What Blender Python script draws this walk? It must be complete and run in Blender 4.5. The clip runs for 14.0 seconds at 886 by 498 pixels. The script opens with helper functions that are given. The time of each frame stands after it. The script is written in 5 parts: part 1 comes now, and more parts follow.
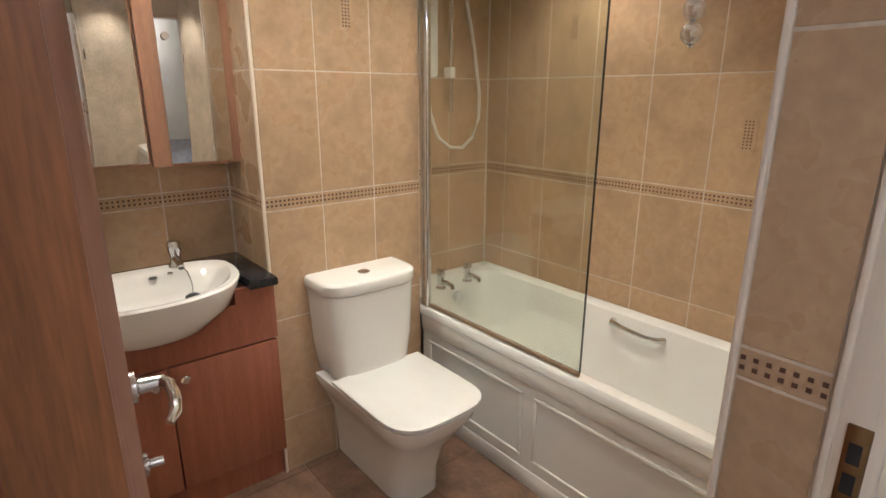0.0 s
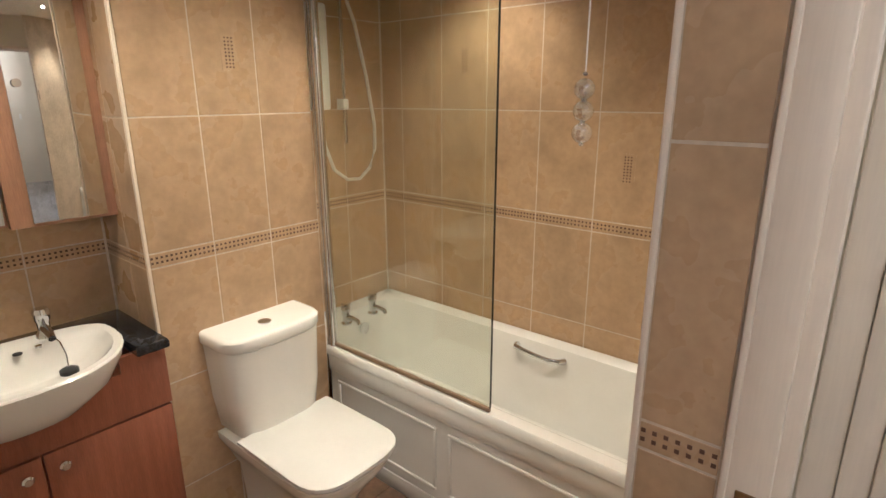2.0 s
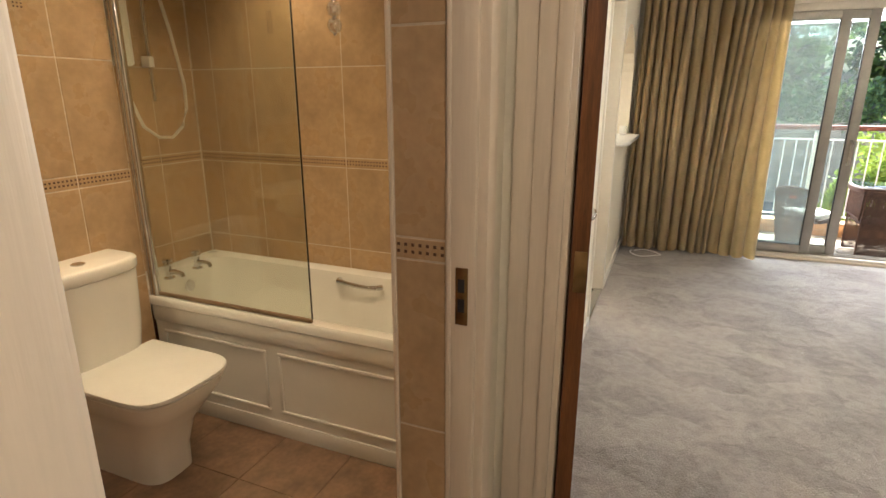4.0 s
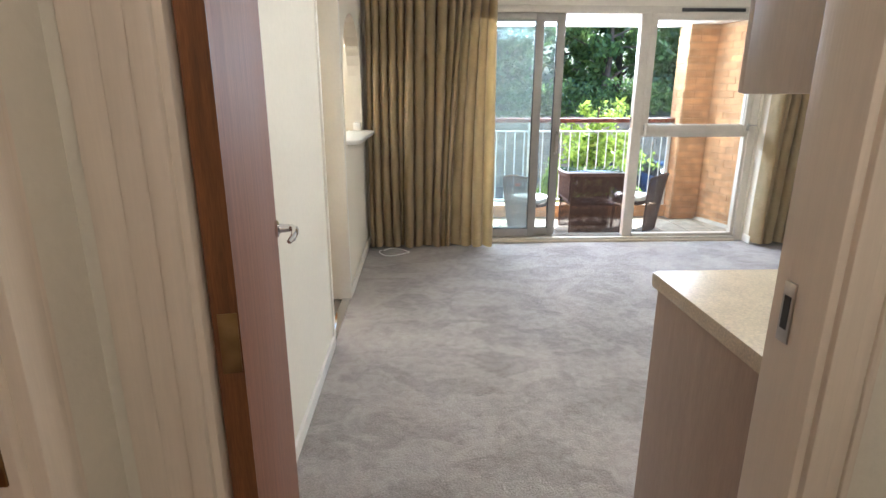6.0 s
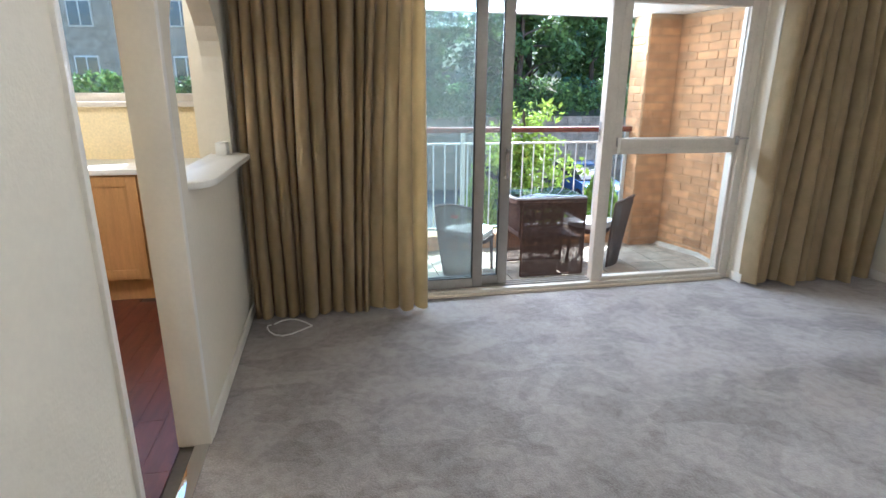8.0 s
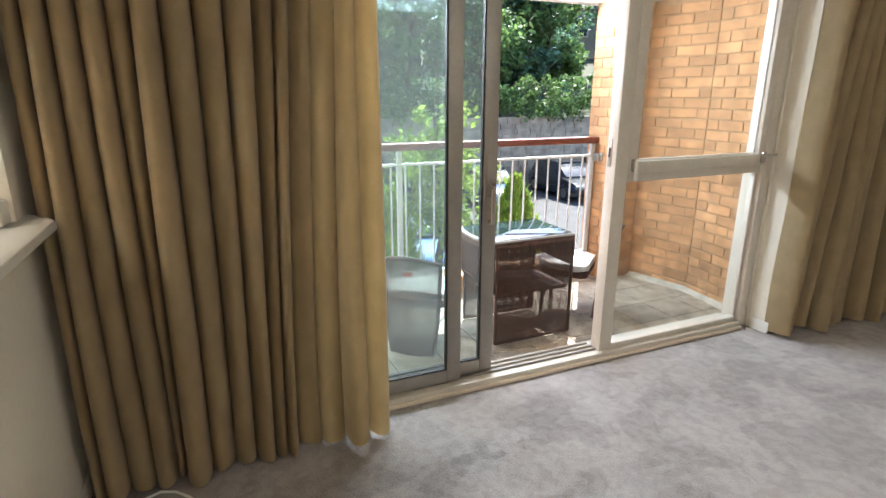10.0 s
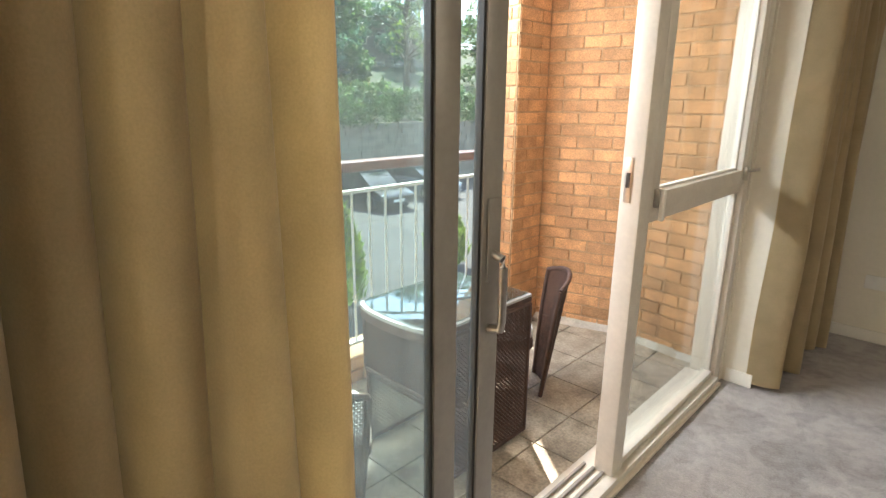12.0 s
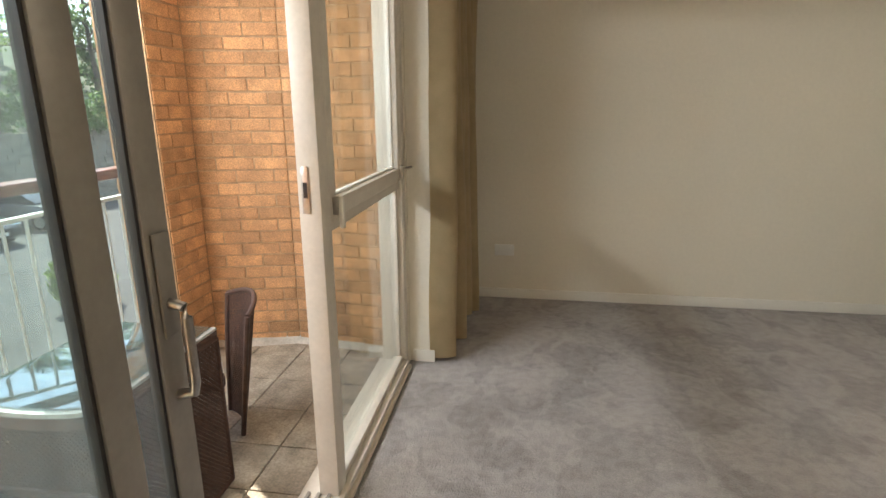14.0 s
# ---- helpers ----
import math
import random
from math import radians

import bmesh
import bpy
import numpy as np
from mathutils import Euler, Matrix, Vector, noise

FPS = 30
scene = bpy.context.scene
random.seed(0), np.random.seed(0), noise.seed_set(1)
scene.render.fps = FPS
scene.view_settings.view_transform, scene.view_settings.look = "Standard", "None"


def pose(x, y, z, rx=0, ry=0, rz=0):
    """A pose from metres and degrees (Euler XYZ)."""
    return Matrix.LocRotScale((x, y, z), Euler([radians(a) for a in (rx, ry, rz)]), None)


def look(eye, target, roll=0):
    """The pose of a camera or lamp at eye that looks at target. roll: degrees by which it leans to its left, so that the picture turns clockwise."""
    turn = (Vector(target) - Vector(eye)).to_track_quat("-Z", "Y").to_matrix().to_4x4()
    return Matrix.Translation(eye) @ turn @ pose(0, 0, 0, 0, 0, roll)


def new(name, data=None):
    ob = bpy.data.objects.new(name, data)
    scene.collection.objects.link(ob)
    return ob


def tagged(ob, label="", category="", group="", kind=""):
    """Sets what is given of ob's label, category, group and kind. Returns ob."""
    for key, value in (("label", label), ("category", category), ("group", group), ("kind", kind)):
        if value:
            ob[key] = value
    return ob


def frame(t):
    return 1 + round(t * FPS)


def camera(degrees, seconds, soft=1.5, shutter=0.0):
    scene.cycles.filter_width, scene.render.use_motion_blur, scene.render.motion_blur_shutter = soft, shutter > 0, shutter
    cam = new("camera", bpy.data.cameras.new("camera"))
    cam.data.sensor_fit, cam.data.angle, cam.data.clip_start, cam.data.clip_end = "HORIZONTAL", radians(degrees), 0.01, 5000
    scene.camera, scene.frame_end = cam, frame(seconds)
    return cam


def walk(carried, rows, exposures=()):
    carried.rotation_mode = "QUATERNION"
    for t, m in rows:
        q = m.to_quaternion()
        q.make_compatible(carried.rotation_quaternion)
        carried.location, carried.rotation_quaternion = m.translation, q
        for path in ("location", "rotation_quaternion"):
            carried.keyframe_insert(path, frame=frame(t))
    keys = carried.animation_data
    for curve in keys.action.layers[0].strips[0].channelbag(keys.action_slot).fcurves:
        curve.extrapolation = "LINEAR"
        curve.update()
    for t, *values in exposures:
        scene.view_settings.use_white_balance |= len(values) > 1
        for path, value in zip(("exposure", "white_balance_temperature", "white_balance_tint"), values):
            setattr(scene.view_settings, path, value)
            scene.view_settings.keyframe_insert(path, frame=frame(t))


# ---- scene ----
cam = camera(78.5, 14.0)
METRES, EYE, TILT, LEAN, TURN = 5.95, 1.48, 0.0, 0.0, -39.3
ROWS = [
    (0.0, 0.0, 0.0, 0.0, 0.05, -15.87, -0.18),
    (0.5, -0.0022, 0.0117, 0.0039, -2.71, -15.8, -0.03),
    (1.0, -0.0039, 0.0136, 0.0138, -5.41, -15.78, 0.11),
    (1.5, -0.0031, 0.0123, 0.022, -8.22, -15.77, 0.17),
    (2.0, -0.0018, 0.0081, 0.0235, -10.96, -15.72, 0.15),
    (4.5, 0.0031, -0.0716, -0.0141, -34.34, -15.77, -0.04),
    (5.0, 0.0095, -0.0778, -0.0146, -41.19, -15.79, -0.01),
    (5.5, 0.0325, -0.0586, -0.0159, -47.64, -15.88, -0.03),
    (6.0, 0.0702, -0.0264, -0.0133, -52.95, -15.93, -0.12),
    (6.5, 0.1215, 0.005, -0.0109, -56.7, -16.02, -0.12),
    (7.0, 0.1766, 0.0432, -0.0094, -59.19, -16.0, -0.2),
    (7.5, 0.2249, 0.0853, -0.0076, -60.77, -16.05, -0.3),
    (10.0, 0.4514, 0.2798, -0.0019, -74.28, -15.98, -0.16),
    (10.5, 0.5089, 0.3266, -0.0031, -79.52, -15.87, -0.32),
    (11.0, 0.5756, 0.3634, -0.0079, -84.51, -15.57, -0.32),
    (11.5, 0.6281, 0.3941, -0.0089, -90.25, -15.21, -0.54),
    (12.0, 0.6689, 0.4065, -0.0102, -96.62, -15.14, -0.48),
    (12.5, 0.6932, 0.4085, -0.0099, -104.12, -15.0, -0.31),
    (13.0, 0.7015, 0.41, -0.009, -113.03, -14.79, -0.27),
    (13.5, 0.7009, 0.4092, -0.0091, -122.45, -14.73, -0.02),
    (14.0, 0.696, 0.406, -0.0087, -132.1, -14.71, 0.24),
]
walk(cam, [(t, pose(0, 0, EYE, TILT, LEAN, TURN) @ pose(METRES * x, METRES * y, METRES * z, 90 + pitch, roll, yaw)) for t, x, y, z, yaw, pitch, roll in ROWS],
     exposures=[(0.0, 3.2, 4750, 10), (1.0, 3.3, 4300, 10), (2.2, 3.2, 5200, 10), (4.3, 2.7, 6400, 10), (5.5, 2.75, 5600, 10), (6.5, 2.5, 5500, 10), (7.7, 2.2, 5300, 10), (10.0, 2.1, 6000, 10), (12.0, 2.0, 6500, 10), (13.0, 1.95, 6500, 10), (14.0, 1.6, 6700, 10)])

# ---- world and light ----
world = bpy.data.worlds.new("sky")
scene.world = world
world.use_nodes = True
wn = world.node_tree.nodes
sky = wn.new("ShaderNodeTexSky")
sky.sky_type, sky.sun_disc = "NISHITA", False
SUN_AZ, SUN_EL = -38.0, 50.0     # azimuth counted from +x towards +y
sky.sun_elevation, sky.sun_rotation = radians(SUN_EL), radians(90 - SUN_AZ)
world.node_tree.links.new(sky.outputs[0], wn["Background"].inputs[0])
wn["Background"].inputs[1].default_value = 0.15


def lamp(name, kind, m, energy, colour=(1, 1, 1), **more):
    data = bpy.data.lights.new(name, kind)
    data.energy, data.color = energy, colour
    if kind == "SUN":
        data.angle = radians(0.5)
    if kind == "SPOT":
        data.spot_size, data.spot_blend, data.shadow_soft_size = radians(more["cone"]), 0.7, 0.03
    if kind == "POINT":
        data.shadow_soft_size = more["radius"]
    ob = new(name, data)
    ob.matrix_world = m
    return ob


_sd = Vector((math.cos(radians(SUN_AZ)) * math.cos(radians(SUN_EL)), math.sin(radians(SUN_AZ)) * math.cos(radians(SUN_EL)), math.sin(radians(SUN_EL))))
lamp("sun", "SUN", look(_sd * 50, (0, 0, 0)), 5.0, (1, 0.95, 0.86))
WARM = (1.0, 0.76, 0.46)
BATH_SPOTS = [(0.40, 1.55), (1.05, 1.35), (1.75, 1.45), (1.15, 0.65)]
for _x, _y in BATH_SPOTS:
    lamp("downlight_lamp", "SPOT", look((_x, _y, 2.33), (_x, _y, 0)), 4.2, WARM, cone=112)
# Unseen fill source, added to brighten the hall and door jambs.
lamp("hall_fill", "POINT", pose(-0.25, -0.75, 2.2), 2.6, (1.0, 0.84, 0.68), radius=0.12)

# Unseen living room fill, placed to brighten the curtains and carpet.
LIVING_FILLS = [(2.5, -1.15), (3.1, -2.6)]
for _x, _y in LIVING_FILLS:
    lamp("living_fill", "POINT", pose(_x, _y, 2.27), 4.6, (1.0, 0.89, 0.74), radius=0.05)
# Kitchen fill with no known fitting, added to lift the dark units.
lamp("kitchen_fill", "POINT", pose(4.6, 1.5, 2.25), 13, (1.0, 0.9, 0.76), radius=0.06)
# Area lamp added at the balcony's outer edge, standing in for sky light.
sky_in = lamp("balcony_sky_fill", "AREA", look((6.99, -1.65, 2.09), (3.0, -1.65, 0.7)), 34, (0.88, 0.94, 1.0))
sky_in.data.shape, sky_in.data.size, sky_in.data.size_y = "RECTANGLE", 3.3, 0.12

# ---- materials ----
MATS = {}


def links(nt, *pairs):
    for a, b in pairs:
        nt.links.new(a, b)


def material(name, base, rough=0.5, metal=0.0, vary=0.12, scale=6.0, fine=60.0, fine_vary=0.05, bump=0.0, bump_scale=120.0,
             stretch=(1, 1, 1), rand=0.0, second=None, trans=0.0, coat=0.0, sheen=0.0, subsurface=0.0, rough_vary=0.0, island=False, ior=1.45, patch=(0.35, 0.7), warp=0.0, through_light=0.0, detail=4):
    """Base colour with coarse and fine noise, a tint per object, and fine relief."""
    m = bpy.data.materials.new(name)
    m.use_nodes = True
    nt = m.node_tree
    n, b = nt.nodes, nt.nodes["Principled BSDF"]
    b.inputs["Roughness"].default_value, b.inputs["Metallic"].default_value = rough, metal
    b.inputs["IOR"].default_value = ior
    b.inputs["Transmission Weight"].default_value = trans
    b.inputs["Coat Weight"].default_value = coat
    b.inputs["Sheen Weight"].default_value = sheen
    tc, mp = n.new("ShaderNodeTexCoord"), n.new("ShaderNodeMapping")
    mp.inputs["Scale"].default_value = stretch
    geo = n.new("ShaderNodeNewGeometry")
    links(nt, (geo.outputs["Position"], mp.inputs["Vector"]))
    big, small = n.new("ShaderNodeTexNoise"), n.new("ShaderNodeTexNoise")
    big.inputs["Scale"].default_value, small.inputs["Scale"].default_value = scale, fine
    big.inputs["Detail"].default_value, small.inputs["Detail"].default_value = detail, 3
    links(nt, (mp.outputs[0], big.inputs["Vector"]), (mp.outputs[0], small.inputs["Vector"]))
    mixc = n.new("ShaderNodeMix")
    mixc.data_type = "RGBA"
    c2 = second or tuple(c * (1 - vary * 2.2) for c in base)
    mixc.inputs["A"].default_value, mixc.inputs["B"].default_value = (*base, 1), (*c2, 1)
    ramp = n.new("ShaderNodeMapRange")
    ramp.inputs["From Min"].default_value, ramp.inputs["From Max"].default_value = patch
    big.inputs["Distortion"].default_value = warp
    links(nt, (big.outputs["Fac"], ramp.inputs["Value"]), (ramp.outputs[0], mixc.inputs["Factor"]))
    hsv = n.new("ShaderNodeHueSaturation")
    val = n.new("ShaderNodeMapRange")
    val.inputs["From Min"].default_value, val.inputs["From Max"].default_value = 0.3, 0.7
    val.inputs["To Min"].default_value, val.inputs["To Max"].default_value = 1 - fine_vary * 2, 1 + fine_vary * 2
    links(nt, (small.outputs["Fac"], val.inputs["Value"]), (mixc.outputs["Result"], hsv.inputs["Color"]))
    last = val.outputs[0]
    if rand:
        src = geo.outputs["Random Per Island"] if island else n.new("ShaderNodeObjectInfo").outputs["Random"]
        rr = n.new("ShaderNodeMapRange")
        rr.inputs["To Min"].default_value, rr.inputs["To Max"].default_value = 1 - rand, 1 + rand
        mul = n.new("ShaderNodeMath")
        mul.operation = "MULTIPLY"
        links(nt, (src, rr.inputs["Value"]), (rr.outputs[0], mul.inputs[0]), (last, mul.inputs[1]))
        last = mul.outputs[0]
    links(nt, (last, hsv.inputs["Value"]), (hsv.outputs[0], b.inputs["Base Color"]))
    if rough_vary:
        rv = n.new("ShaderNodeMapRange")
        rv.inputs["To Min"].default_value, rv.inputs["To Max"].default_value = rough - rough_vary, rough + rough_vary
        links(nt, (big.outputs["Fac"], rv.inputs["Value"]), (rv.outputs[0], b.inputs["Roughness"]))
    if bump:
        bn, bt = n.new("ShaderNodeBump"), n.new("ShaderNodeTexNoise")
        bt.inputs["Scale"].default_value, bt.inputs["Detail"].default_value = bump_scale, 4
        bn.inputs["Strength"].default_value, bn.inputs["Distance"].default_value = min(1, bump), 0.01
        links(nt, (mp.outputs[0], bt.inputs["Vector"]), (bt.outputs["Fac"], bn.inputs["Height"]), (bn.outputs[0], b.inputs["Normal"]))
    if through_light:
        tl, mx = n.new("ShaderNodeBsdfTranslucent"), n.new("ShaderNodeMixShader")
        mx.inputs[0].default_value = through_light
        links(nt, (hsv.outputs[0], tl.inputs[0]), (b.outputs[0], mx.inputs[1]), (tl.outputs[0], mx.inputs[2]), (mx.outputs[0], n["Material Output"].inputs[0]))
    MATS[name] = m
    return m


def pile_carpet(name, dark, light):
    """Cut pile: patches brushed one way or the other with crisp edges, at two sizes, and tufts."""
    m = bpy.data.materials.new(name)
    m.use_nodes = True
    nt = m.node_tree
    n, b = nt.nodes, nt.nodes["Principled BSDF"]
    b.inputs["Roughness"].default_value, b.inputs["Sheen Weight"].default_value, b.inputs["Sheen Roughness"].default_value = 0.97, 0.3, 0.5
    b.inputs["Specular IOR Level"].default_value = 0.15
    geo = n.new("ShaderNodeNewGeometry")

    def patches(scale, warp, detail, lo, hi, weight, stretch):
        mp, t, r = n.new("ShaderNodeMapping"), n.new("ShaderNodeTexNoise"), n.new("ShaderNodeMapRange")
        mp.inputs["Scale"].default_value = stretch
        t.inputs["Scale"].default_value, t.inputs["Distortion"].default_value, t.inputs["Detail"].default_value = scale, warp, detail
        r.inputs["From Min"].default_value, r.inputs["From Max"].default_value, r.inputs["To Max"].default_value = lo, hi, weight
        links(nt, (geo.outputs["Position"], mp.inputs["Vector"]), (mp.outputs[0], t.inputs["Vector"]), (t.outputs["Fac"], r.inputs["Value"]))
        return r.outputs[0]
    total = None
    for row in ((1.3, 0.6, 10, 0.40, 0.60, 0.26, (1, 1.3, 1)), (3.0, 0.7, 12, 0.45, 0.51, 0.25, (1.4, 1, 1)), (20.0, 0.5, 10, 0.38, 0.60, 0.24, (1, 1, 1)), (120.0, 0.0, 5, 0.25, 0.75, 0.42, (1, 1, 1))):
        f = patches(*row)
        if total is not None:
            add = n.new("ShaderNodeMath")
            links(nt, (total, add.inputs[0]), (f, add.inputs[1]))
            f = add.outputs[0]
        total = f
    mix = n.new("ShaderNodeMix")
    mix.data_type = "RGBA"
    mix.inputs["A"].default_value, mix.inputs["B"].default_value = (*dark, 1), (*light, 1)
    bump = n.new("ShaderNodeBump")
    bump.inputs["Strength"].default_value, bump.inputs["Distance"].default_value = 0.55, 0.012
    links(nt, (total, mix.inputs["Factor"]), (mix.outputs["Result"], b.inputs["Base Color"]), (total, bump.inputs["Height"]), (bump.outputs[0], b.inputs["Normal"]))
    return m


PAINT = material("wall_paint", (0.76, 0.71, 0.60), 0.85, vary=0.02, scale=1.2, fine=40, fine_vary=0.01, bump=0.12, bump_scale=90)
CEIL = material("ceiling_paint", (0.85, 0.84, 0.80), 0.9, vary=0.02, bump=0.1)
GLOSS = material("gloss_white", (0.80, 0.77, 0.70), 0.35, vary=0.03, scale=3, fine_vary=0.01, bump=0.05, bump_scale=40)
CARPET = pile_carpet("carpet", (0.14, 0.123, 0.113), (0.385, 0.345, 0.32))
KFLOOR = material("kitchen_floor", (0.13, 0.035, 0.022), 0.32, vary=0.2, scale=5, fine=60, stretch=(1, 6, 1), rand=0.15)
WOODD = material("brown_wood", (0.23, 0.098, 0.050), 0.62, vary=0.12, scale=5, fine=60, fine_vary=0.10, stretch=(12, 12, 0.6))
WOODE = material("wood_edge", (0.20, 0.075, 0.022), 0.5, vary=0.2, scale=5, fine=50, fine_vary=0.1, stretch=(10, 10, 0.7))
VANITY = material("vanity_wood", (0.33, 0.115, 0.062), 0.4, vary=0.1, scale=4, fine=40, fine_vary=0.06, stretch=(10, 10, 0.7), coat=0.1)
MIRFRAME = material("cabinet_wood", (0.46, 0.25, 0.15), 0.4, vary=0.1, scale=4, fine=40, fine_vary=0.06, stretch=(10, 10, 0.7), coat=0.1)
JAMB = material("jamb_paint", (0.76, 0.66, 0.54), 0.4, vary=0.03, scale=4, fine=30, fine_vary=0.012, stretch=(9, 9, 0.5), bump=0.06, bump_scale=20)
TILE = material("tile_glaze", (0.51, 0.352, 0.205), 0.28, vary=0.11, scale=7, fine=45, fine_vary=0.03, rand=0.05, rough_vary=0.05, bump=0.03, bump_scale=30)
GROUT = material("grout", (0.66, 0.56, 0.43), 0.8, vary=0.1, fine_vary=0.05)
DOT = material("mosaic_dot", (0.12, 0.06, 0.038), 0.35, vary=0.2)
FTILE = material("floor_tile", (0.28, 0.175, 0.11), 0.33, vary=0.2, scale=8, fine=50, fine_vary=0.06, rand=0.08)
CERAMIC = material("ceramic", (0.82, 0.80, 0.75), 0.08, vary=0.01, fine_vary=0.003, coat=0.3)
ACRYLIC = material("bath_acrylic", (0.78, 0.77, 0.73), 0.15, vary=0.02, fine_vary=0.004, coat=0.2)
CHROME = material("chrome", (0.72, 0.72, 0.73), 0.08, 1.0, vary=0.02, fine_vary=0.005)
STEEL = material("satin_steel", (0.52, 0.49, 0.45), 0.3, 1.0, vary=0.1, scale=20)
BRASS = material("brass", (0.35, 0.22, 0.10), 0.35, 1.0, vary=0.2, scale=30)
BLACK = material("black_plastic", (0.02, 0.02, 0.02), 0.4, vary=0.1)
GRANITE = material("black_granite", (0.012, 0.012, 0.014), 0.08, vary=0.3, scale=60, second=(0.04, 0.04, 0.045), fine=300, fine_vary=0.2)
WHITEPL = material("white_plastic", (0.80, 0.79, 0.75), 0.35, vary=0.02, fine_vary=0.005)
FABRIC = material("curtain_cloth", (0.60, 0.465, 0.265), 0.8, through_light=0.02, vary=0.06, scale=9, fine=300, fine_vary=0.03, bump=0.08, bump_scale=500, sheen=0.2)
CABPALE = material("cabinet_pale", (0.62, 0.54, 0.46), 0.45, vary=0.03, scale=6, fine=50, fine_vary=0.02, stretch=(6, 6, 0.6))
WORKTOP = material("worktop", (0.66, 0.57, 0.42), 0.3, vary=0.06, scale=14, fine=180, fine_vary=0.09)
TAUPE = material("unit_taupe", (0.44, 0.34, 0.27), 0.5, vary=0.04, scale=6, fine=50, fine_vary=0.03, stretch=(6, 6, 0.6))
KWOOD = material("kitchen_wood", (0.52, 0.28, 0.11), 0.45, vary=0.08, scale=5, fine=50, fine_vary=0.05, stretch=(8, 8, 0.7))
CREAM = material("cream_wall", (0.80, 0.66, 0.40), 0.8, vary=0.03)
ALU = material("aluminium", (0.33, 0.305, 0.27), 0.42, 0.35, vary=0.05, scale=10, fine_vary=0.02)
SEAL = material("black_seal", (0.03, 0.028, 0.025), 0.6, vary=0.1)
UPVC = material("window_paint", (0.64, 0.585, 0.50), 0.4, vary=0.04, scale=8, fine_vary=0.02)
BRICK = material("brick_clay", (0.60, 0.325, 0.155), 0.88, vary=0.16, scale=9, fine=130, fine_vary=0.13, rand=0.2, bump=0.6, bump_scale=110)
MORTAR = material("mortar", (0.48, 0.31, 0.175), 0.95, vary=0.12, scale=20, fine_vary=0.08, bump=0.5)
SLAB = material("balcony_slab", (0.40, 0.335, 0.25), 0.75, vary=0.2, scale=9, fine=90, fine_vary=0.12, rand=0.12, bump=0.3, bump_scale=90)
JOINT = material("slab_joint", (0.10, 0.085, 0.07), 0.95)
CEMENT = material("cement", (0.55, 0.50, 0.42), 0.95, vary=0.15, scale=12, bump=0.5)
WICKER = material("wicker", (0.085, 0.042, 0.028), 0.6, vary=0.2, scale=30, fine=200, fine_vary=0.15, rand=0.15, island=True)
CUSHION = material("cushion", (0.80, 0.78, 0.74), 0.9, vary=0.04, scale=15, bump=0.2)
RAILWOOD = material("handrail", (0.20, 0.055, 0.035), 0.35, vary=0.2, scale=10, stretch=(6, 1, 6), coat=0.3)
RAILPAINT = material("rail_paint", (0.74, 0.74, 0.72), 0.4, vary=0.06)
LEAF = material("leaf_dark", (0.115, 0.215, 0.13), 0.55, through_light=0.45, vary=0.25, scale=0.8, fine=3, fine_vary=0.2, rand=0.5, island=True)
LEAFM = material("leaf_mid", (0.16, 0.26, 0.08), 0.55, through_light=0.4, vary=0.2, scale=0.8, fine=3, fine_vary=0.2, rand=0.45, island=True)
LEAFY = material("leaf_bright", (0.30, 0.42, 0.07), 0.6, through_light=0.4, vary=0.15, scale=4, fine=9, fine_vary=0.15, rand=0.35, island=True)
BARK = material("bark", (0.13, 0.10, 0.075), 0.95, vary=0.25, scale=4, fine=30, fine_vary=0.15, bump=0.8, bump_scale=25)
ASPHALT = material("asphalt", (0.075, 0.074, 0.072), 0.9, vary=0.15, scale=1.5, fine=90, fine_vary=0.15, bump=0.4)
EARTH = material("bank_earth", (0.09, 0.075, 0.05), 0.97, vary=0.3, scale=1.2, fine=15, fine_vary=0.2, second=(0.05, 0.085, 0.03))
STONE = material("stone", (0.36, 0.31, 0.24), 0.92, vary=0.18, scale=3, fine=30, fine_vary=0.12, rand=0.18, island=True, bump=0.5, bump_scale=20)
CARBLUE = material("car_blue", (0.07, 0.14, 0.30), 0.2, 0.3, vary=0.02, coat=0.8)
CARDARK = material("car_dark", (0.018, 0.02, 0.026), 0.2, 0.3, vary=0.02, coat=0.8)
CARSILVER = material("car_silver", (0.42, 0.43, 0.45), 0.25, 0.6, vary=0.02, coat=0.6)
TYRE = material("tyre", (0.02, 0.02, 0.02), 0.85)
DARKGLASS = material("dark_glass", (0.02, 0.025, 0.03), 0.05, 0.0, vary=0.02, coat=0.5)
SLATE = material("roof_slate", (0.09, 0.085, 0.085), 0.7, vary=0.2, scale=2)
MIRROR = material("mirror", (0.86, 0.87, 0.87), 0.02, 1.0, vary=0.0, fine_vary=0.0)
LAMPGLOW = bpy.data.materials.new("lamp_glow")
LAMPGLOW.use_nodes = True
LAMPGLOW.node_tree.nodes["Principled BSDF"].inputs["Emission Color"].default_value = (1, 0.8, 0.55, 1)
LAMPGLOW.node_tree.nodes["Principled BSDF"].inputs["Emission Strength"].default_value = 6


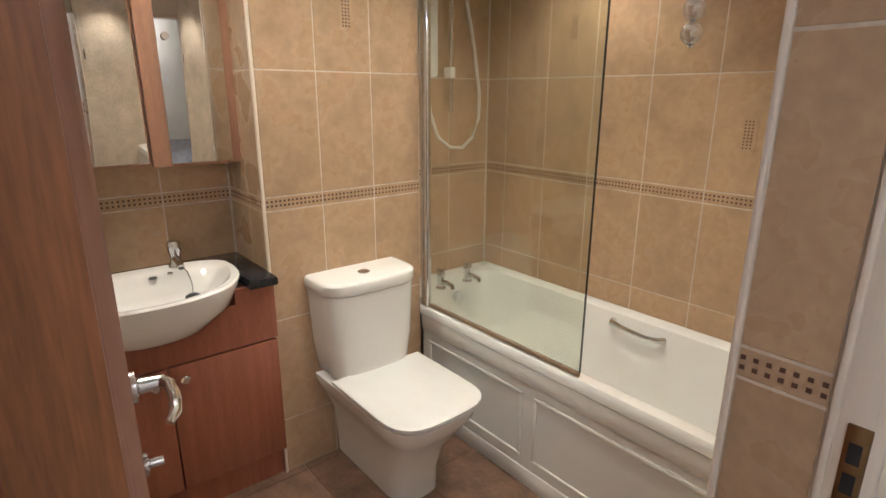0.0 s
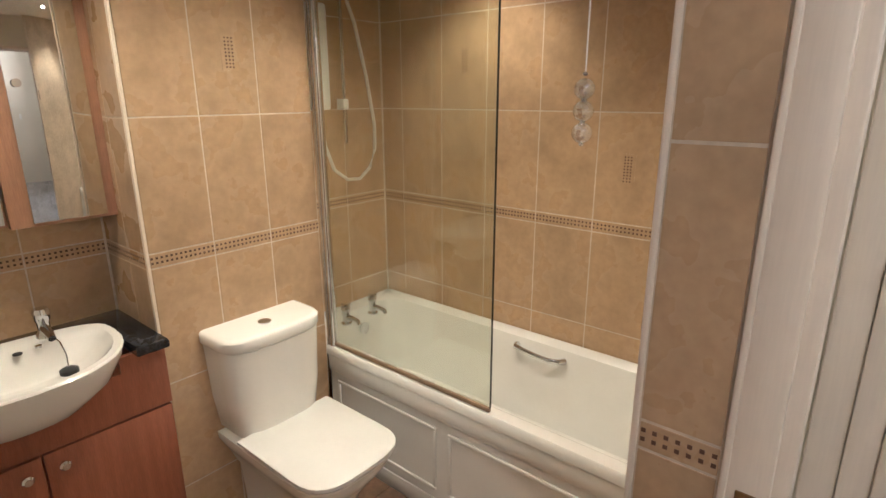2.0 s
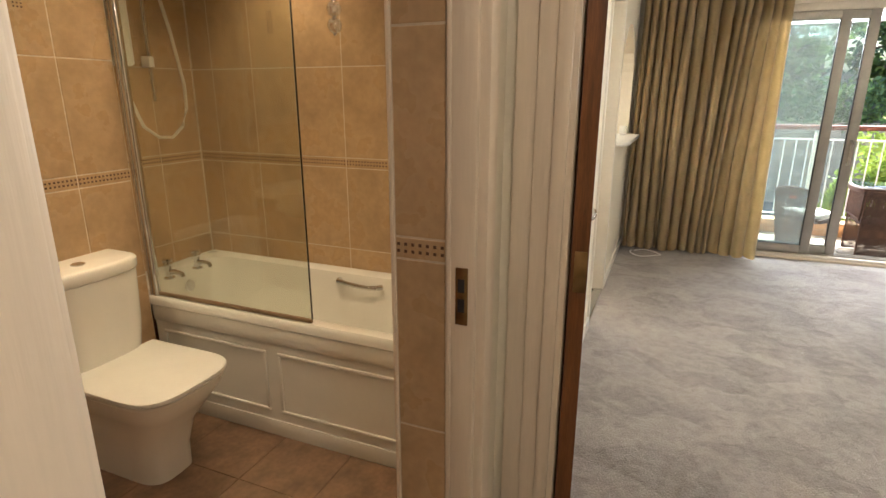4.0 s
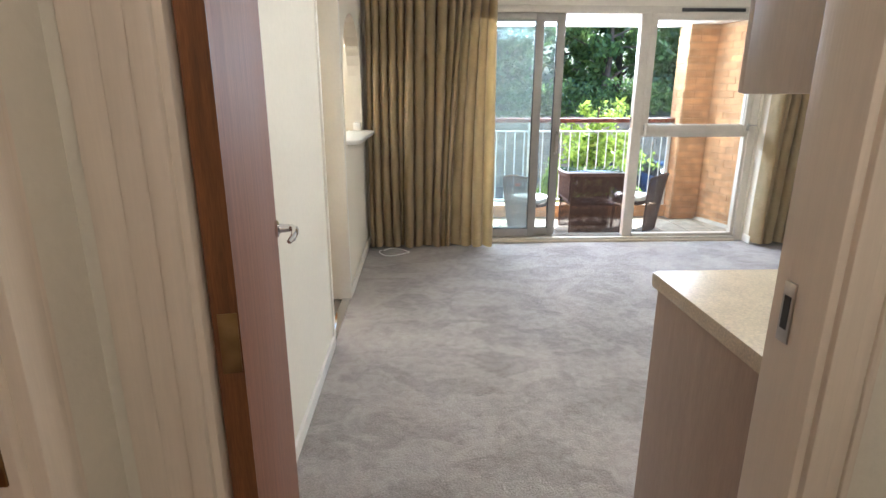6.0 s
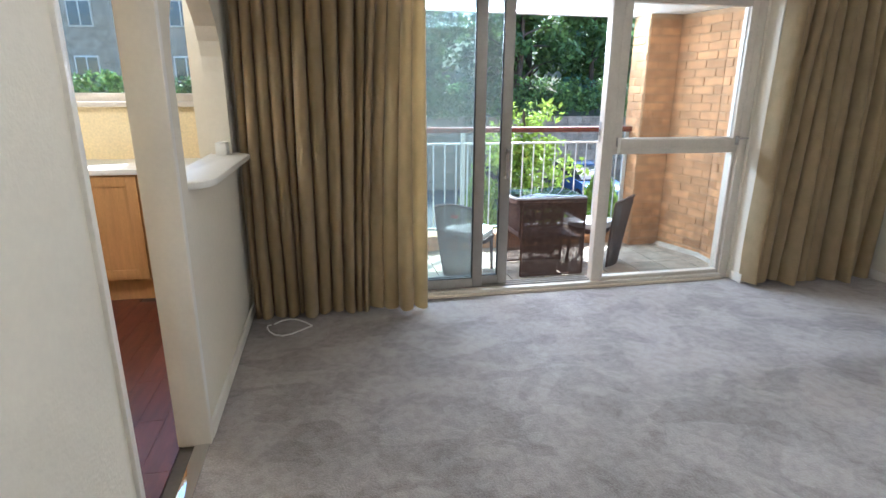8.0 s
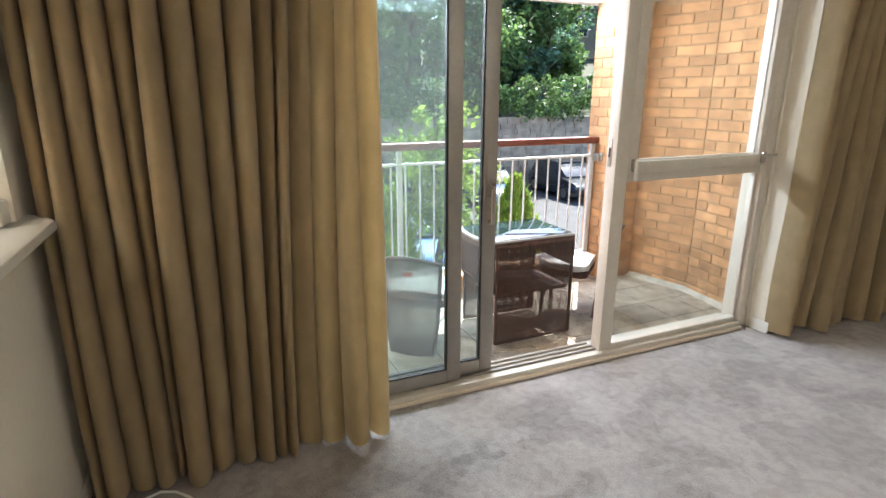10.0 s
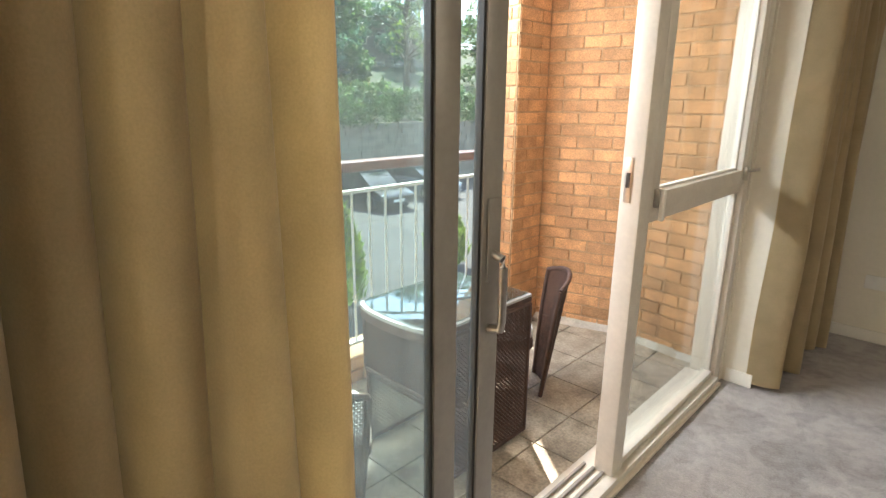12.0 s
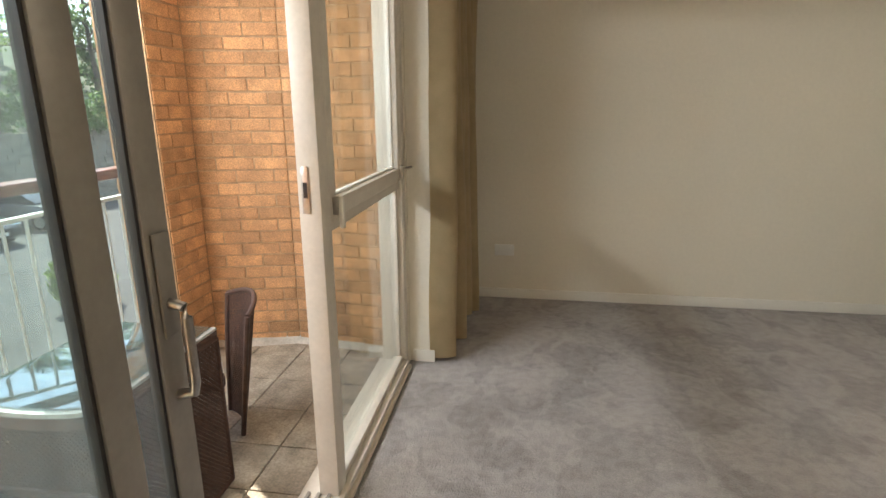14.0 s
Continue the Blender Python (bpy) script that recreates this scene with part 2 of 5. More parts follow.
def clear_glass(name, tint, gloss=0.055, haze=0.0):
    """Thin pane: clear with a Fresnel share of mirror gloss, and a pale translucent share that imitates reflected haze.
    """
    m = bpy.data.materials.new(name)
    m.use_nodes = True
    nt = m.node_tree
    n = nt.nodes
    n.remove(n["Principled BSDF"])
    tr, gl, mx, fr = n.new("ShaderNodeBsdfTransparent"), n.new("ShaderNodeBsdfGlossy"), n.new("ShaderNodeMixShader"), n.new("ShaderNodeLayerWeight")
    tr.inputs[0].default_value, gl.inputs["Roughness"].default_value = (*tint, 1), 0.01
    fr.inputs["Blend"].default_value = 0.5
    pw, ad = n.new("ShaderNodeMath"), n.new("ShaderNodeMath")
    pw.operation, ad.operation = "POWER", "MULTIPLY_ADD"
    pw.inputs[1].default_value, ad.inputs[1].default_value, ad.inputs[2].default_value = 4.0, 0.6, gloss
    links(nt, (fr.outputs["Facing"], pw.inputs[0]), (pw.outputs[0], ad.inputs[0]), (ad.outputs[0], mx.inputs[0]), (tr.outputs[0], mx.inputs[1]), (gl.outputs[0], mx.inputs[2]), (mx.outputs[0], n["Material Output"].inputs[0]))
    # Reflection haze on the pane, put in as a pale translucent mix.
    if haze:
        veil, mf = n.new("ShaderNodeBsdfTranslucent"), n.new("ShaderNodeMixShader")
        veil.inputs[0].default_value, mf.inputs[0].default_value = (0.80, 0.86, 0.84, 1), haze
        links(nt, (mx.outputs[0], mf.inputs[1]), (veil.outputs[0], mf.inputs[2]), (mf.outputs[0], n["Material Output"].inputs[0]))
    return m


LEAFGLASS = clear_glass("sliding_glass", (0.90, 0.96, 0.95), 0.06, 0.014)
GLASS = clear_glass("window_glass", (0.945, 0.98, 0.97))
SCREEN = clear_glass("screen_glass", (0.93, 0.95, 0.90))
CRYSTAL = clear_glass("crystal", (0.88, 0.88, 0.88), 0.32)
HOSE = material("hose_steel", (0.80, 0.78, 0.74), 0.3, 0.7, vary=0.05, scale=60)


# ---- mesh helpers ----
def box(bm, x0, x1, y0, y1, z0, z1, bevel=0.0, seg=2):
    """A box with rounded edges, added to bm."""
    v = [bm.verts.new((x, y, z)) for x in (x0, x1) for y in (y0, y1) for z in (z0, z1)]
    f = [bm.faces.new([v[i] for i in q]) for q in ((0, 1, 3, 2), (4, 6, 7, 5), (0, 4, 5, 1), (2, 3, 7, 6), (0, 2, 6, 4), (1, 5, 7, 3))]
    if bevel:
        edges = list({e for q in f for e in q.edges})
        bmesh.ops.bevel(bm, geom=edges, offset=bevel, segments=seg, affect="EDGES", profile=0.5)
    return bm


def boxes(*rows, bevel=0.0):
    bm = bmesh.new()
    for r in rows:
        box(bm, *r, bevel=bevel)
    return bm


def tube(bm, points, radius, seg=10, closed_ends=True):
    """A round tube along points; radius is one number or one for each point."""
    pts = [Vector(p) for p in points]
    rad = radius if isinstance(radius, (list, tuple)) else [radius] * len(pts)
    rings, up = [], Vector((0, 0, 1))
    for i, p in enumerate(pts):
        d = (pts[min(i + 1, len(pts) - 1)] - pts[max(i - 1, 0)]).normalized()
        a = d.cross(up if abs(d.dot(up)) < 0.95 else Vector((1, 0, 0))).normalized()
        b = d.cross(a)
        rings.append([bm.verts.new(p + (a * math.cos(k * math.tau / seg) + b * math.sin(k * math.tau / seg)) * rad[i]) for k in range(seg)])
    for r, s in zip(rings, rings[1:]):
        for k in range(seg):
            bm.faces.new((r[k], r[(k + 1) % seg], s[(k + 1) % seg], s[k]))
    if closed_ends:
        bm.faces.new(rings[0][::-1])
        bm.faces.new(rings[-1])
    return bm


def loft(bm, rings, cap=True, cap_first=True):
    """Skins rings of points of equal count."""
    vs = [[bm.verts.new(p) for p in r] for r in rings]
    n = len(vs[0])
    for r, s in zip(vs, vs[1:]):
        for k in range(n):
            bm.faces.new((r[k], r[(k + 1) % n], s[(k + 1) % n], s[k]))
    if cap:
        if cap_first:
            bm.faces.new(vs[0][::-1])
        bm.faces.new(vs[-1])
    return bm


def lathe(bm, profile, cx, cy, cz=0.0, seg=20):
    return loft(bm, [[(cx + r * math.cos(k * math.tau / seg), cy + r * math.sin(k * math.tau / seg), cz + z) for k in range(seg)] for r, z in profile])


def prism(bm, outline, z0, z1, bevel=0.0):
    """An upright prism over a flat outline."""
    lo, hi = [bm.verts.new((x, y, z0)) for x, y in outline], [bm.verts.new((x, y, z1)) for x, y in outline]
    n = len(outline)
    top = bm.faces.new(hi)
    bot = bm.faces.new(lo[::-1])
    for k in range(n):
        bm.faces.new((lo[k], lo[(k + 1) % n], hi[(k + 1) % n], hi[k]))
    if bevel:
        bmesh.ops.bevel(bm, geom=list(top.edges) + list(bot.edges), offset=bevel, segments=2, affect="EDGES", profile=0.5)
    return bm


def rounded(x0, x1, y0, y1, r, n=6):
    """Outline of a rectangle with round corners; r may be one number or four (from x1y1 on, counter-clockwise)."""
    rs = r if isinstance(r, (list, tuple)) else [r] * 4
    out = []
    for (cx, cy, a), q in zip(((x1, y1, 0), (x0, y1, 90), (x0, y0, 180), (x1, y0, 270)), rs):
        sx, sy = (-1 if cx == x1 else 1), (-1 if cy == y1 else 1)
        for k in range(n + 1):
            t = radians(a + 90 * k / n)
            out.append((cx + sx * q + q * math.cos(t), cy + sy * q + q * math.sin(t)))
    return out


def mesh_of(name, bm, material, smooth=None):
    bmesh.ops.recalc_face_normals(bm, faces=bm.faces)
    me = bpy.data.meshes.new(name)
    bm.to_mesh(me)
    bm.free()
    me.materials.append(material)
    if smooth is not None:
        me.polygons.foreach_set("use_smooth", [True] * len(me.polygons))
        me.set_sharp_from_angle(angle=radians(smooth))
    return me


def part(name, bm, material, parent=None, label="", smooth=40):
    ob = new(name, mesh_of(name, bm, material, smooth))
    if parent is not None:
        ob.parent = parent
        ob.matrix_parent_inverse = parent.matrix_basis.inverted()
    return tagged(ob, label)


def thing(name, label, category, at=(0, 0, 0), group="", kind=""):
    ob = new(name)
    ob.empty_display_size = 0.1
    ob.matrix_basis = pose(*at)
    return tagged(ob, label, category, group, kind)


def struct(name, bm, material, label="", category=""):
    return tagged(part(name, bm, material, None), label, category, kind="structure")


def piece(name, me, parent, x, y, z, rz=0.0):
    ob = new(name, me)
    ob.parent = parent
    ob.matrix_basis = pose(x, y, z, 0, 0, rz)
    return ob

# ---- structure ----
CEILZ, WX, LY, RY = 2.40, 5.36, 0.13, -4.75
struct("floor_living", boxes((1.0, 5.42, RY - 0.1, 0.18, -0.12, 0.0)), CARPET, "grey-beige cut pile carpet with brushed patches", "carpet")
struct("floor_hall", boxes((-1.8, 0.999, -1.5, 0.165, -0.12, 0.0)), CARPET, "grey-beige cut pile hall carpet", "carpet")
struct("floor_kitchen", boxes((2.6, 6.4, 0.181, 3.0, -0.12, -0.004)), JOINT, "dark red-brown plank kitchen floor", "floor")
struct("wall_south", boxes((0.9, 5.5, RY - 0.12, RY, -0.1, CEILZ)), PAINT, "plain cream painted living room wall", "wall")
struct("wall_window", boxes((WX, 5.5, -0.75, 0.36, -0.1, CEILZ), (WX, 5.5, RY, -3.57, -0.1, CEILZ), (WX, 5.5, -3.57, -0.75, 2.16, CEILZ), (WX, 5.5, -3.57, -0.75, -0.12, 0.0)), PAINT,
       "cream painted wall around the balcony window", "wall")


def hatch_wall():
    """Party wall to the kitchen: doorway, then an arched serving hatch."""
    bm = bmesh.new()
    y0, y1 = LY, LY + 0.11
    box(bm, 1.1, 3.12, y0, y1, -0.05, CEILZ)
    box(bm, 3.12, 3.86, y0, y1, 2.05, CEILZ)
    box(bm, 3.86, 4.04, y0, y1, -0.05, CEILZ)
    box(bm, 4.04, 5.12, y0, y1, -0.05, 1.06)
    box(bm, 5.12, WX, y0, y1, -0.05, CEILZ)
    n, cx, a, zc, h = 16, 4.58, 0.54, 1.55, 0.42
    for k in range(n):
        t0, t1 = math.pi * k / n, math.pi * (k + 1) / n
        p = [(cx + a * math.cos(t), zc + h * math.sin(t)) for t in (t0, t1)]
        ring = [(p[0][0], p[0][1]), (p[1][0], p[1][1]), (p[1][0], CEILZ), (p[0][0], CEILZ)]
        loft(bm, [[(x, y0, z) for x, z in ring], [(x, y1, z) for x, z in ring]])
    return bm


struct("wall_north", hatch_wall(), PAINT, "cream wall with arched serving hatch to kitchen", "wall")
struct("wall_west", boxes((1.0, 1.1, -0.045, LY + 0.11, -0.05, CEILZ), (1.0, 1.1, -1.03, -0.045, 2.05, CEILZ), (1.0, 1.1, RY, -1.03, -0.05, CEILZ)), PAINT,
       "cream wall with doorway to the hall", "wall")
struct("wall_hall_north", boxes((0.83, 1.0, 0.105, 0.16, -0.05, CEILZ), (0.83, 2.2, 0.16, 0.29, -0.05, CEILZ), (-1.8, -0.065, 0.105, 0.24, -0.05, CEILZ), (-0.065, 0.83, 0.105, 0.24, 2.05, CEILZ)), PAINT,
       "cream hall wall with the bathroom doorway", "wall")
struct("wall_hall_south", boxes((-1.8, 1.0, -1.6, -1.5, -0.05, CEILZ)), PAINT, "plain cream hall wall", "wall")
struct("wall_hall_west", boxes((-1.9, -1.8, -1.6, 0.24, -0.05, CEILZ)), PAINT, "plain cream hall end wall", "wall")
struct("ceiling", boxes((0.9, 5.5, RY - 0.1, 0.24, CEILZ, CEILZ + 0.1), (-1.9, 0.9, -1.6, 0.24, CEILZ, CEILZ + 0.1)), CEIL, "white painted flat ceiling", "ceiling")
struct("ceiling_bathroom", boxes((-0.3, 2.3, 0.24, 2.4, 2.36, 2.46)), CEIL, "white painted bathroom ceiling", "ceiling")
struct("ceiling_kitchen", boxes((2.6, 6.5, 0.24, 3.0, CEILZ, CEILZ + 0.1)), CEIL, "white painted kitchen ceiling", "ceiling")
# bathroom shells (the tiles are laid on them)
BY, BX, DY = 2.19, 2.10, 1.855
w_vanity = struct("wall_bath_back", boxes((-0.3, 2.3, BY, BY + 0.1, -0.05, 2.36)), GROUT, "beige tiled bathroom wall with dotted border", "wall")
w_toilet = struct("wall_bath_boxing", boxes((0.70, 1.385, DY, BY, -0.05, 2.36)), GROUT, "beige tiled boxed-out wall behind the toilet", "wall")
w_far = struct("wall_bath_side", boxes((BX, BX + 0.12, 0.29, BY, -0.05, 2.36)), GROUT, "beige tiled wall beside the bath", "wall")
w_pillar = struct("wall_bath_return", boxes((0.80, 0.83, 0.165, 0.292, -0.05, 2.36), (0.83, 2.1, 0.29, 0.293, -0.05, 2.36)), GROUT, "beige tiled door return with white corner trim", "wall")
struct("wall_bath_west", boxes((-0.3, -0.2, 0.24, BY, -0.05, 2.36)), PAINT, "plain cream bathroom wall", "wall")
w_bfloor = struct("floor_bathroom", boxes((-0.2, 2.1, 0.165, BY, -0.1, -0.005)), GROUT, "brown stone-effect tiled bathroom floor", "floor")
struct("trim_corner", boxes((0.694, 0.704, DY - 0.010, DY + 0.004, 0, 2.36), (0.793, 0.803, 0.288, 0.298, 0, 2.36), (0.792, 0.800, 0.154, 0.164, 0, 2.36), bevel=0.003), JAMB, "cream plastic tile corner trims", "trim")
# kitchen
struct("wall_kitchen_east", boxes((6.3, 6.42, 0.24, 0.35, -0.1, CEILZ), (6.3, 6.42, 1.75, 3.0, -0.1, CEILZ), (6.3, 6.42, 0.35, 1.75, -0.1, 1.33), (6.3, 6.42, 0.35, 1.75, 2.15, CEILZ)), CREAM,
       "cream painted kitchen wall under the window", "wall")
struct("wall_kitchen_north", boxes((2.6, 6.42, 2.9, 3.0, -0.1, CEILZ), (2.5, 2.6, 0.24, 3.0, -0.1, CEILZ)), CREAM, "cream painted kitchen walls", "wall")
struct("wall_kitchen_return", boxes((5.5, 6.42, 0.2, 0.241, -0.3, CEILZ)), CREAM, "kitchen wall beside the balcony", "wall")

# skirtings
def skirting(name, *rows):
    return struct(name, boxes(*rows, bevel=0.004), GLOSS, "white painted skirting board", "skirting")


skirting("baseboard_south", (1.1, WX, RY, RY + 0.016, 0, 0.075))
skirting("baseboard_north", (1.1, 3.09, LY - 0.016, LY, 0, 0.07), (3.90, WX, LY - 0.016, LY, 0, 0.07))
skirting("baseboard_window", (WX - 0.016, WX, RY + 0.02, -3.705, 0, 0.075), (WX - 0.016, WX, -0.7, LY - 0.02, 0, 0.075))

# ---- doors and frames ----
def lining(name, rows, mat, label):
    return struct(name, boxes(*rows, bevel=0.004), mat, label, "door frame")


# bathroom doorway: jambs, stop, architraves
bath_frame = lining("door_frame_bathroom", [(0.795, 0.83, 0.100, 0.155, 0, 2.05), (-0.07, -0.035, 0.070, 0.245, 0, 2.05), (-0.07, 0.83, 0.100, 0.245, 2.03, 2.062)], JAMB, "pale painted bathroom door lining")
lining("trim_bath_architrave", [(0.81, 0.865, 0.078, 0.105, 0, 2.1), (0.865, 0.885, 0.086, 0.105, 0, 2.1), (-0.12, -0.045, 0.06, 0.105, 0, 2.1), (-0.12, 0.885, 0.082, 0.105, 2.06, 2.12)], JAMB, "pale moulded bathroom door architrave")
keep = tagged(thing("strike_plate", "worn brass strike plate in the bathroom jamb", "strike plate", (0.795, 0.128, 1.0)), kind="")
part("plate", boxes((0.7915, 0.796, 0.114, 0.142, 0.945, 1.075), bevel=0.0015), BRASS, keep)
part("slot", boxes((0.7905, 0.792, 0.121, 0.136, 0.975, 1.005), (0.7905, 0.792, 0.121, 0.136, 1.02, 1.05)), BLACK, keep)
# living room doorway
lining("door_frame_living", [(0.985, 1.115, -0.058, -0.035, 0, 2.05), (0.985, 1.115, -1.04, -1.015, 0, 2.05), (0.985, 1.115, -1.04, -0.035, 2.03, 2.062)], JAMB, "pale painted living room door lining")
lining("trim_living_architrave", [(0.972, 1.0, -0.045, -0.012, 0, 2.1), (0.980, 1.0, -0.012, 0.03, 0, 2.1), (0.988, 1.0, 0.03, 0.08, 0, 2.1),
                                  (0.972, 1.0, -1.07, -1.03, 0, 2.1), (0.980, 1.0, -1.10, -1.07, 0, 2.1), (0.976, 1.0, -1.115, -1.10, 0, 2.1), (0.972, 1.0, -1.10, 0.0, 2.062, 2.13)], JAMB, "pale moulded living room door architrave")
sp2 = thing("strike_plate", "dull steel strike plate in the living room jamb", "strike plate", (1.07, -0.975, 1.04))
part("plate", boxes((1.055, 1.085, -1.016, -1.012, 0.985, 1.095), bevel=0.0015), STEEL, sp2)
part("slot", boxes((1.062, 1.078, -1.013, -1.011, 1.01, 1.07)), BLACK, sp2)


def lathe_y(bm, profile, side):
    return loft(bm, [[(r * math.cos(k * math.tau / 18), d * side, r * math.sin(k * math.tau / 18)) for k in range(18)] for r, d in profile])


def door(name, label, hinge, angle, width, sides, faces=WOODD):
    """Flush door leaf from its hinge along local +x, 40 mm thick."""
    d = thing(name, label, "door")
    part("leaf", boxes((0.006, width - 0.006, -0.020, 0.020, 0.008, 2.02), bevel=0.002), faces, d)
    part("edge_lipping", boxes((0.0, 0.006, -0.0195, 0.0195, 0.008, 2.02), (width - 0.006, width, -0.0195, 0.0195, 0.008, 2.02)), WOODE, d, "orange-brown solid wood edge")
    for z in (0.25, 1.03, 1.80):
        part("hinge", boxes((-0.0015, 0.0005, -0.017, 0.012, z - 0.05, z + 0.05), bevel=0.0005), BRASS, d)
    part("latch_plate", boxes((width, width + 0.0015, -0.011, 0.011, 0.95, 1.10)), STEEL, d)
    for s in sides:
        lever_at(d, width - 0.06, 0.020 * s, 1.02, s)
    d.matrix_basis = pose(*hinge, 0, 0, angle)
    return d


def lever_at(d, x, y, z, s):
    h = part("door_handle", lathe_y(bmesh.new(), [(0.026, 0), (0.026, 0.008), (0.014, 0.012), (0.011, 0.045), (0.011, 0.05)], s), CHROME, d, "chrome lever handle")
    h.matrix_basis = pose(x, y, z)
    l = part("lever", tube(bmesh.new(), [(0.0, 0.045 * s, 0), (-0.02, 0.056 * s, 0), (-0.07, 0.057 * s, 0.0), (-0.105, 0.053 * s, -0.004), (-0.118, 0.042 * s, -0.012)], [0.011, 0.011, 0.010, 0.009, 0.007], 10), CHROME)
    l.parent = h


door("door_living", "brown wooden flush door, open against the wall", (1.0, -0.086, 0), 10.8, 0.86, (-1,))
bd = door("door_bathroom", "brown wooden flush bathroom door, open inwards", (0.0, 0.235, 0), 83.0, 0.76, (-1,))
turn = part("thumb_turn", lathe_y(bmesh.new(), [(0.02, 0), (0.02, 0.006), (0.008, 0.01), (0.008, 0.03)], -1), CHROME, bd, "chrome thumb turn lock")
turn.matrix_parent_inverse.identity()
turn.matrix_basis = pose(0.69, -0.02, 0.88)
# kitchen doorway trims
lining("door_frame_kitchen", [(3.095, 3.125, LY - 0.012, LY + 0.122, 0, 2.07), (3.855, 3.90, LY - 0.012, LY + 0.122, 0, 2.07), (3.095, 3.90, LY - 0.012, LY + 0.122, 2.035, 2.07)], GLOSS, "white painted kitchen doorway lining")
struct("threshold", boxes((3.125, 3.855, LY - 0.005, LY + 0.055, -0.01, 0.006), bevel=0.002), CHROME, "metal threshold strip at the kitchen doorway", "threshold strip")


# serving hatch shelf
hs = thing("hatch_shelf", "white painted serving hatch shelf with rounded corner", "shelf", (4.6, 0.1, 1.06))
part("board", prism(bmesh.new(), [(5.24, LY + 0.13), (4.04, LY + 0.13), (4.04, LY + 0.0), (4.06, 0.085), (4.10, 0.055), (4.16, 0.04), (5.10, 0.026), (5.17, 0.07), (5.24, LY)], 1.062, 1.092, 0.006), GLOSS, hs)
sk = thing("phone_socket", "small white phone socket box on hatch shelf", "socket", (5.08, 0.16, 1.12))
part("box", boxes((5.02, 5.118, 0.14, 0.20, 1.094, 1.165), bevel=0.006), WHITEPL, sk)
ws = thing("wall_socket", "white double plug socket on cream wall", "socket", (4.87, RY, 0.4))
part("plate", boxes((4.80, 4.946, RY, RY + 0.012, 0.335, 0.421), bevel=0.004), WHITEPL, ws)
for x in (4.832, 4.905):
    part("switch", boxes((x - 0.006, x + 0.008, RY + 0.012, RY + 0.016, 0.385, 0.405), bevel=0.001), WHITEPL, ws)

# ---- balcony window ----
win = struct("window_1", boxes((5.37, 5.50, -3.57, -3.50, 0.0, 2.16), (5.37, 5.50, -0.80, -0.75, 0.0, 2.16), (5.37, 5.50, -3.50, -0.80, 2.10, 2.16), (5.35, 5.52, -3.50, -0.80, 0.0, 0.045), (5.37, 5.445, -2.455, -2.37, 0.045, 2.10), bevel=0.004), UPVC,
             "white painted balcony window and sliding door frame", "window")
part("transom", boxes((5.385, 5.445, -3.50, -2.455, 1.015, 1.085), bevel=0.005), UPVC, win)
sash = part("top_sash", boxes((5.372, 5.45, -3.505, -3.445, 1.06, 2.11), (5.372, 5.45, -2.52, -2.455, 1.06, 2.11), (5.372, 5.45, -3.445, -2.52, 1.06, 1.125), (5.372, 5.45, -3.445, -2.52, 2.05, 2.11), bevel=0.006), UPVC, win)
part("glazing_bead", boxes((5.40, 5.425, -3.452, -3.438, 1.12, 2.06), (5.40, 5.425, -2.528, -2.514, 1.12, 2.06), (5.40, 5.425, -3.44, -2.526, 1.118, 1.134), bevel=0.003), GLOSS, sash)
part("bottom_bead", boxes((5.395, 5.43, -3.505, -3.475, 0.045, 1.02), (5.395, 5.43, -2.475, -2.45, 0.045, 1.02), (5.38, 5.43, -3.48, -2.47, 0.045, 0.075), bevel=0.004), UPVC, win)
part("trickle_vent", boxes((5.362, 5.372, -3.30, -2.72, 2.115, 2.145), bevel=0.002), BLACK, win)
part("sill_strip", boxes((5.335, 5.352, -3.50, -0.80, 0.0, 0.02), bevel=0.003), JAMB, win)
part("track", boxes((5.40, 5.412, -2.37, -0.80, 0.045, 0.056), (5.44, 5.452, -2.37, -0.80, 0.045, 0.056), (5.48, 5.49, -2.37, -0.80, 0.045, 0.056)), ALU, win)
part("lock_keep", boxes((5.405, 5.43, -2.369, -2.366, 1.10, 1.25), bevel=0.001), STEEL, win)
part("keep_slot", boxes((5.411, 5.424, -2.3655, -2.364, 1.15, 1.20)), BLACK, win)
for y in (-2.487, -3.475):
    hd = part("window_handle", boxes((5.352, 5.372, y - 0.013, y + 0.013, 1.075, 1.14), bevel=0.004), STEEL, sash, "pale metal window handle")
part("handle_grip", boxes((5.335, 5.352, -2.498, -2.478, 1.03, 1.14), bevel=0.005), GLOSS, sash)
part("handle_stay", tube(bmesh.new(), [(5.355, -3.475, 1.12), (5.335, -3.49, 1.125), (5.325, -3.54, 1.125)], 0.007), STEEL, sash)


def pane(bm, parent):
    g = part("pane", bm, GLASS, parent)
    g.visible_shadow = False
    return g


pane(boxes((5.41, 5.416, -3.446, -2.518, 1.12, 2.055)), win)
pane(boxes((5.41, 5.416, -3.48, -2.47, 0.07, 1.02)), win)


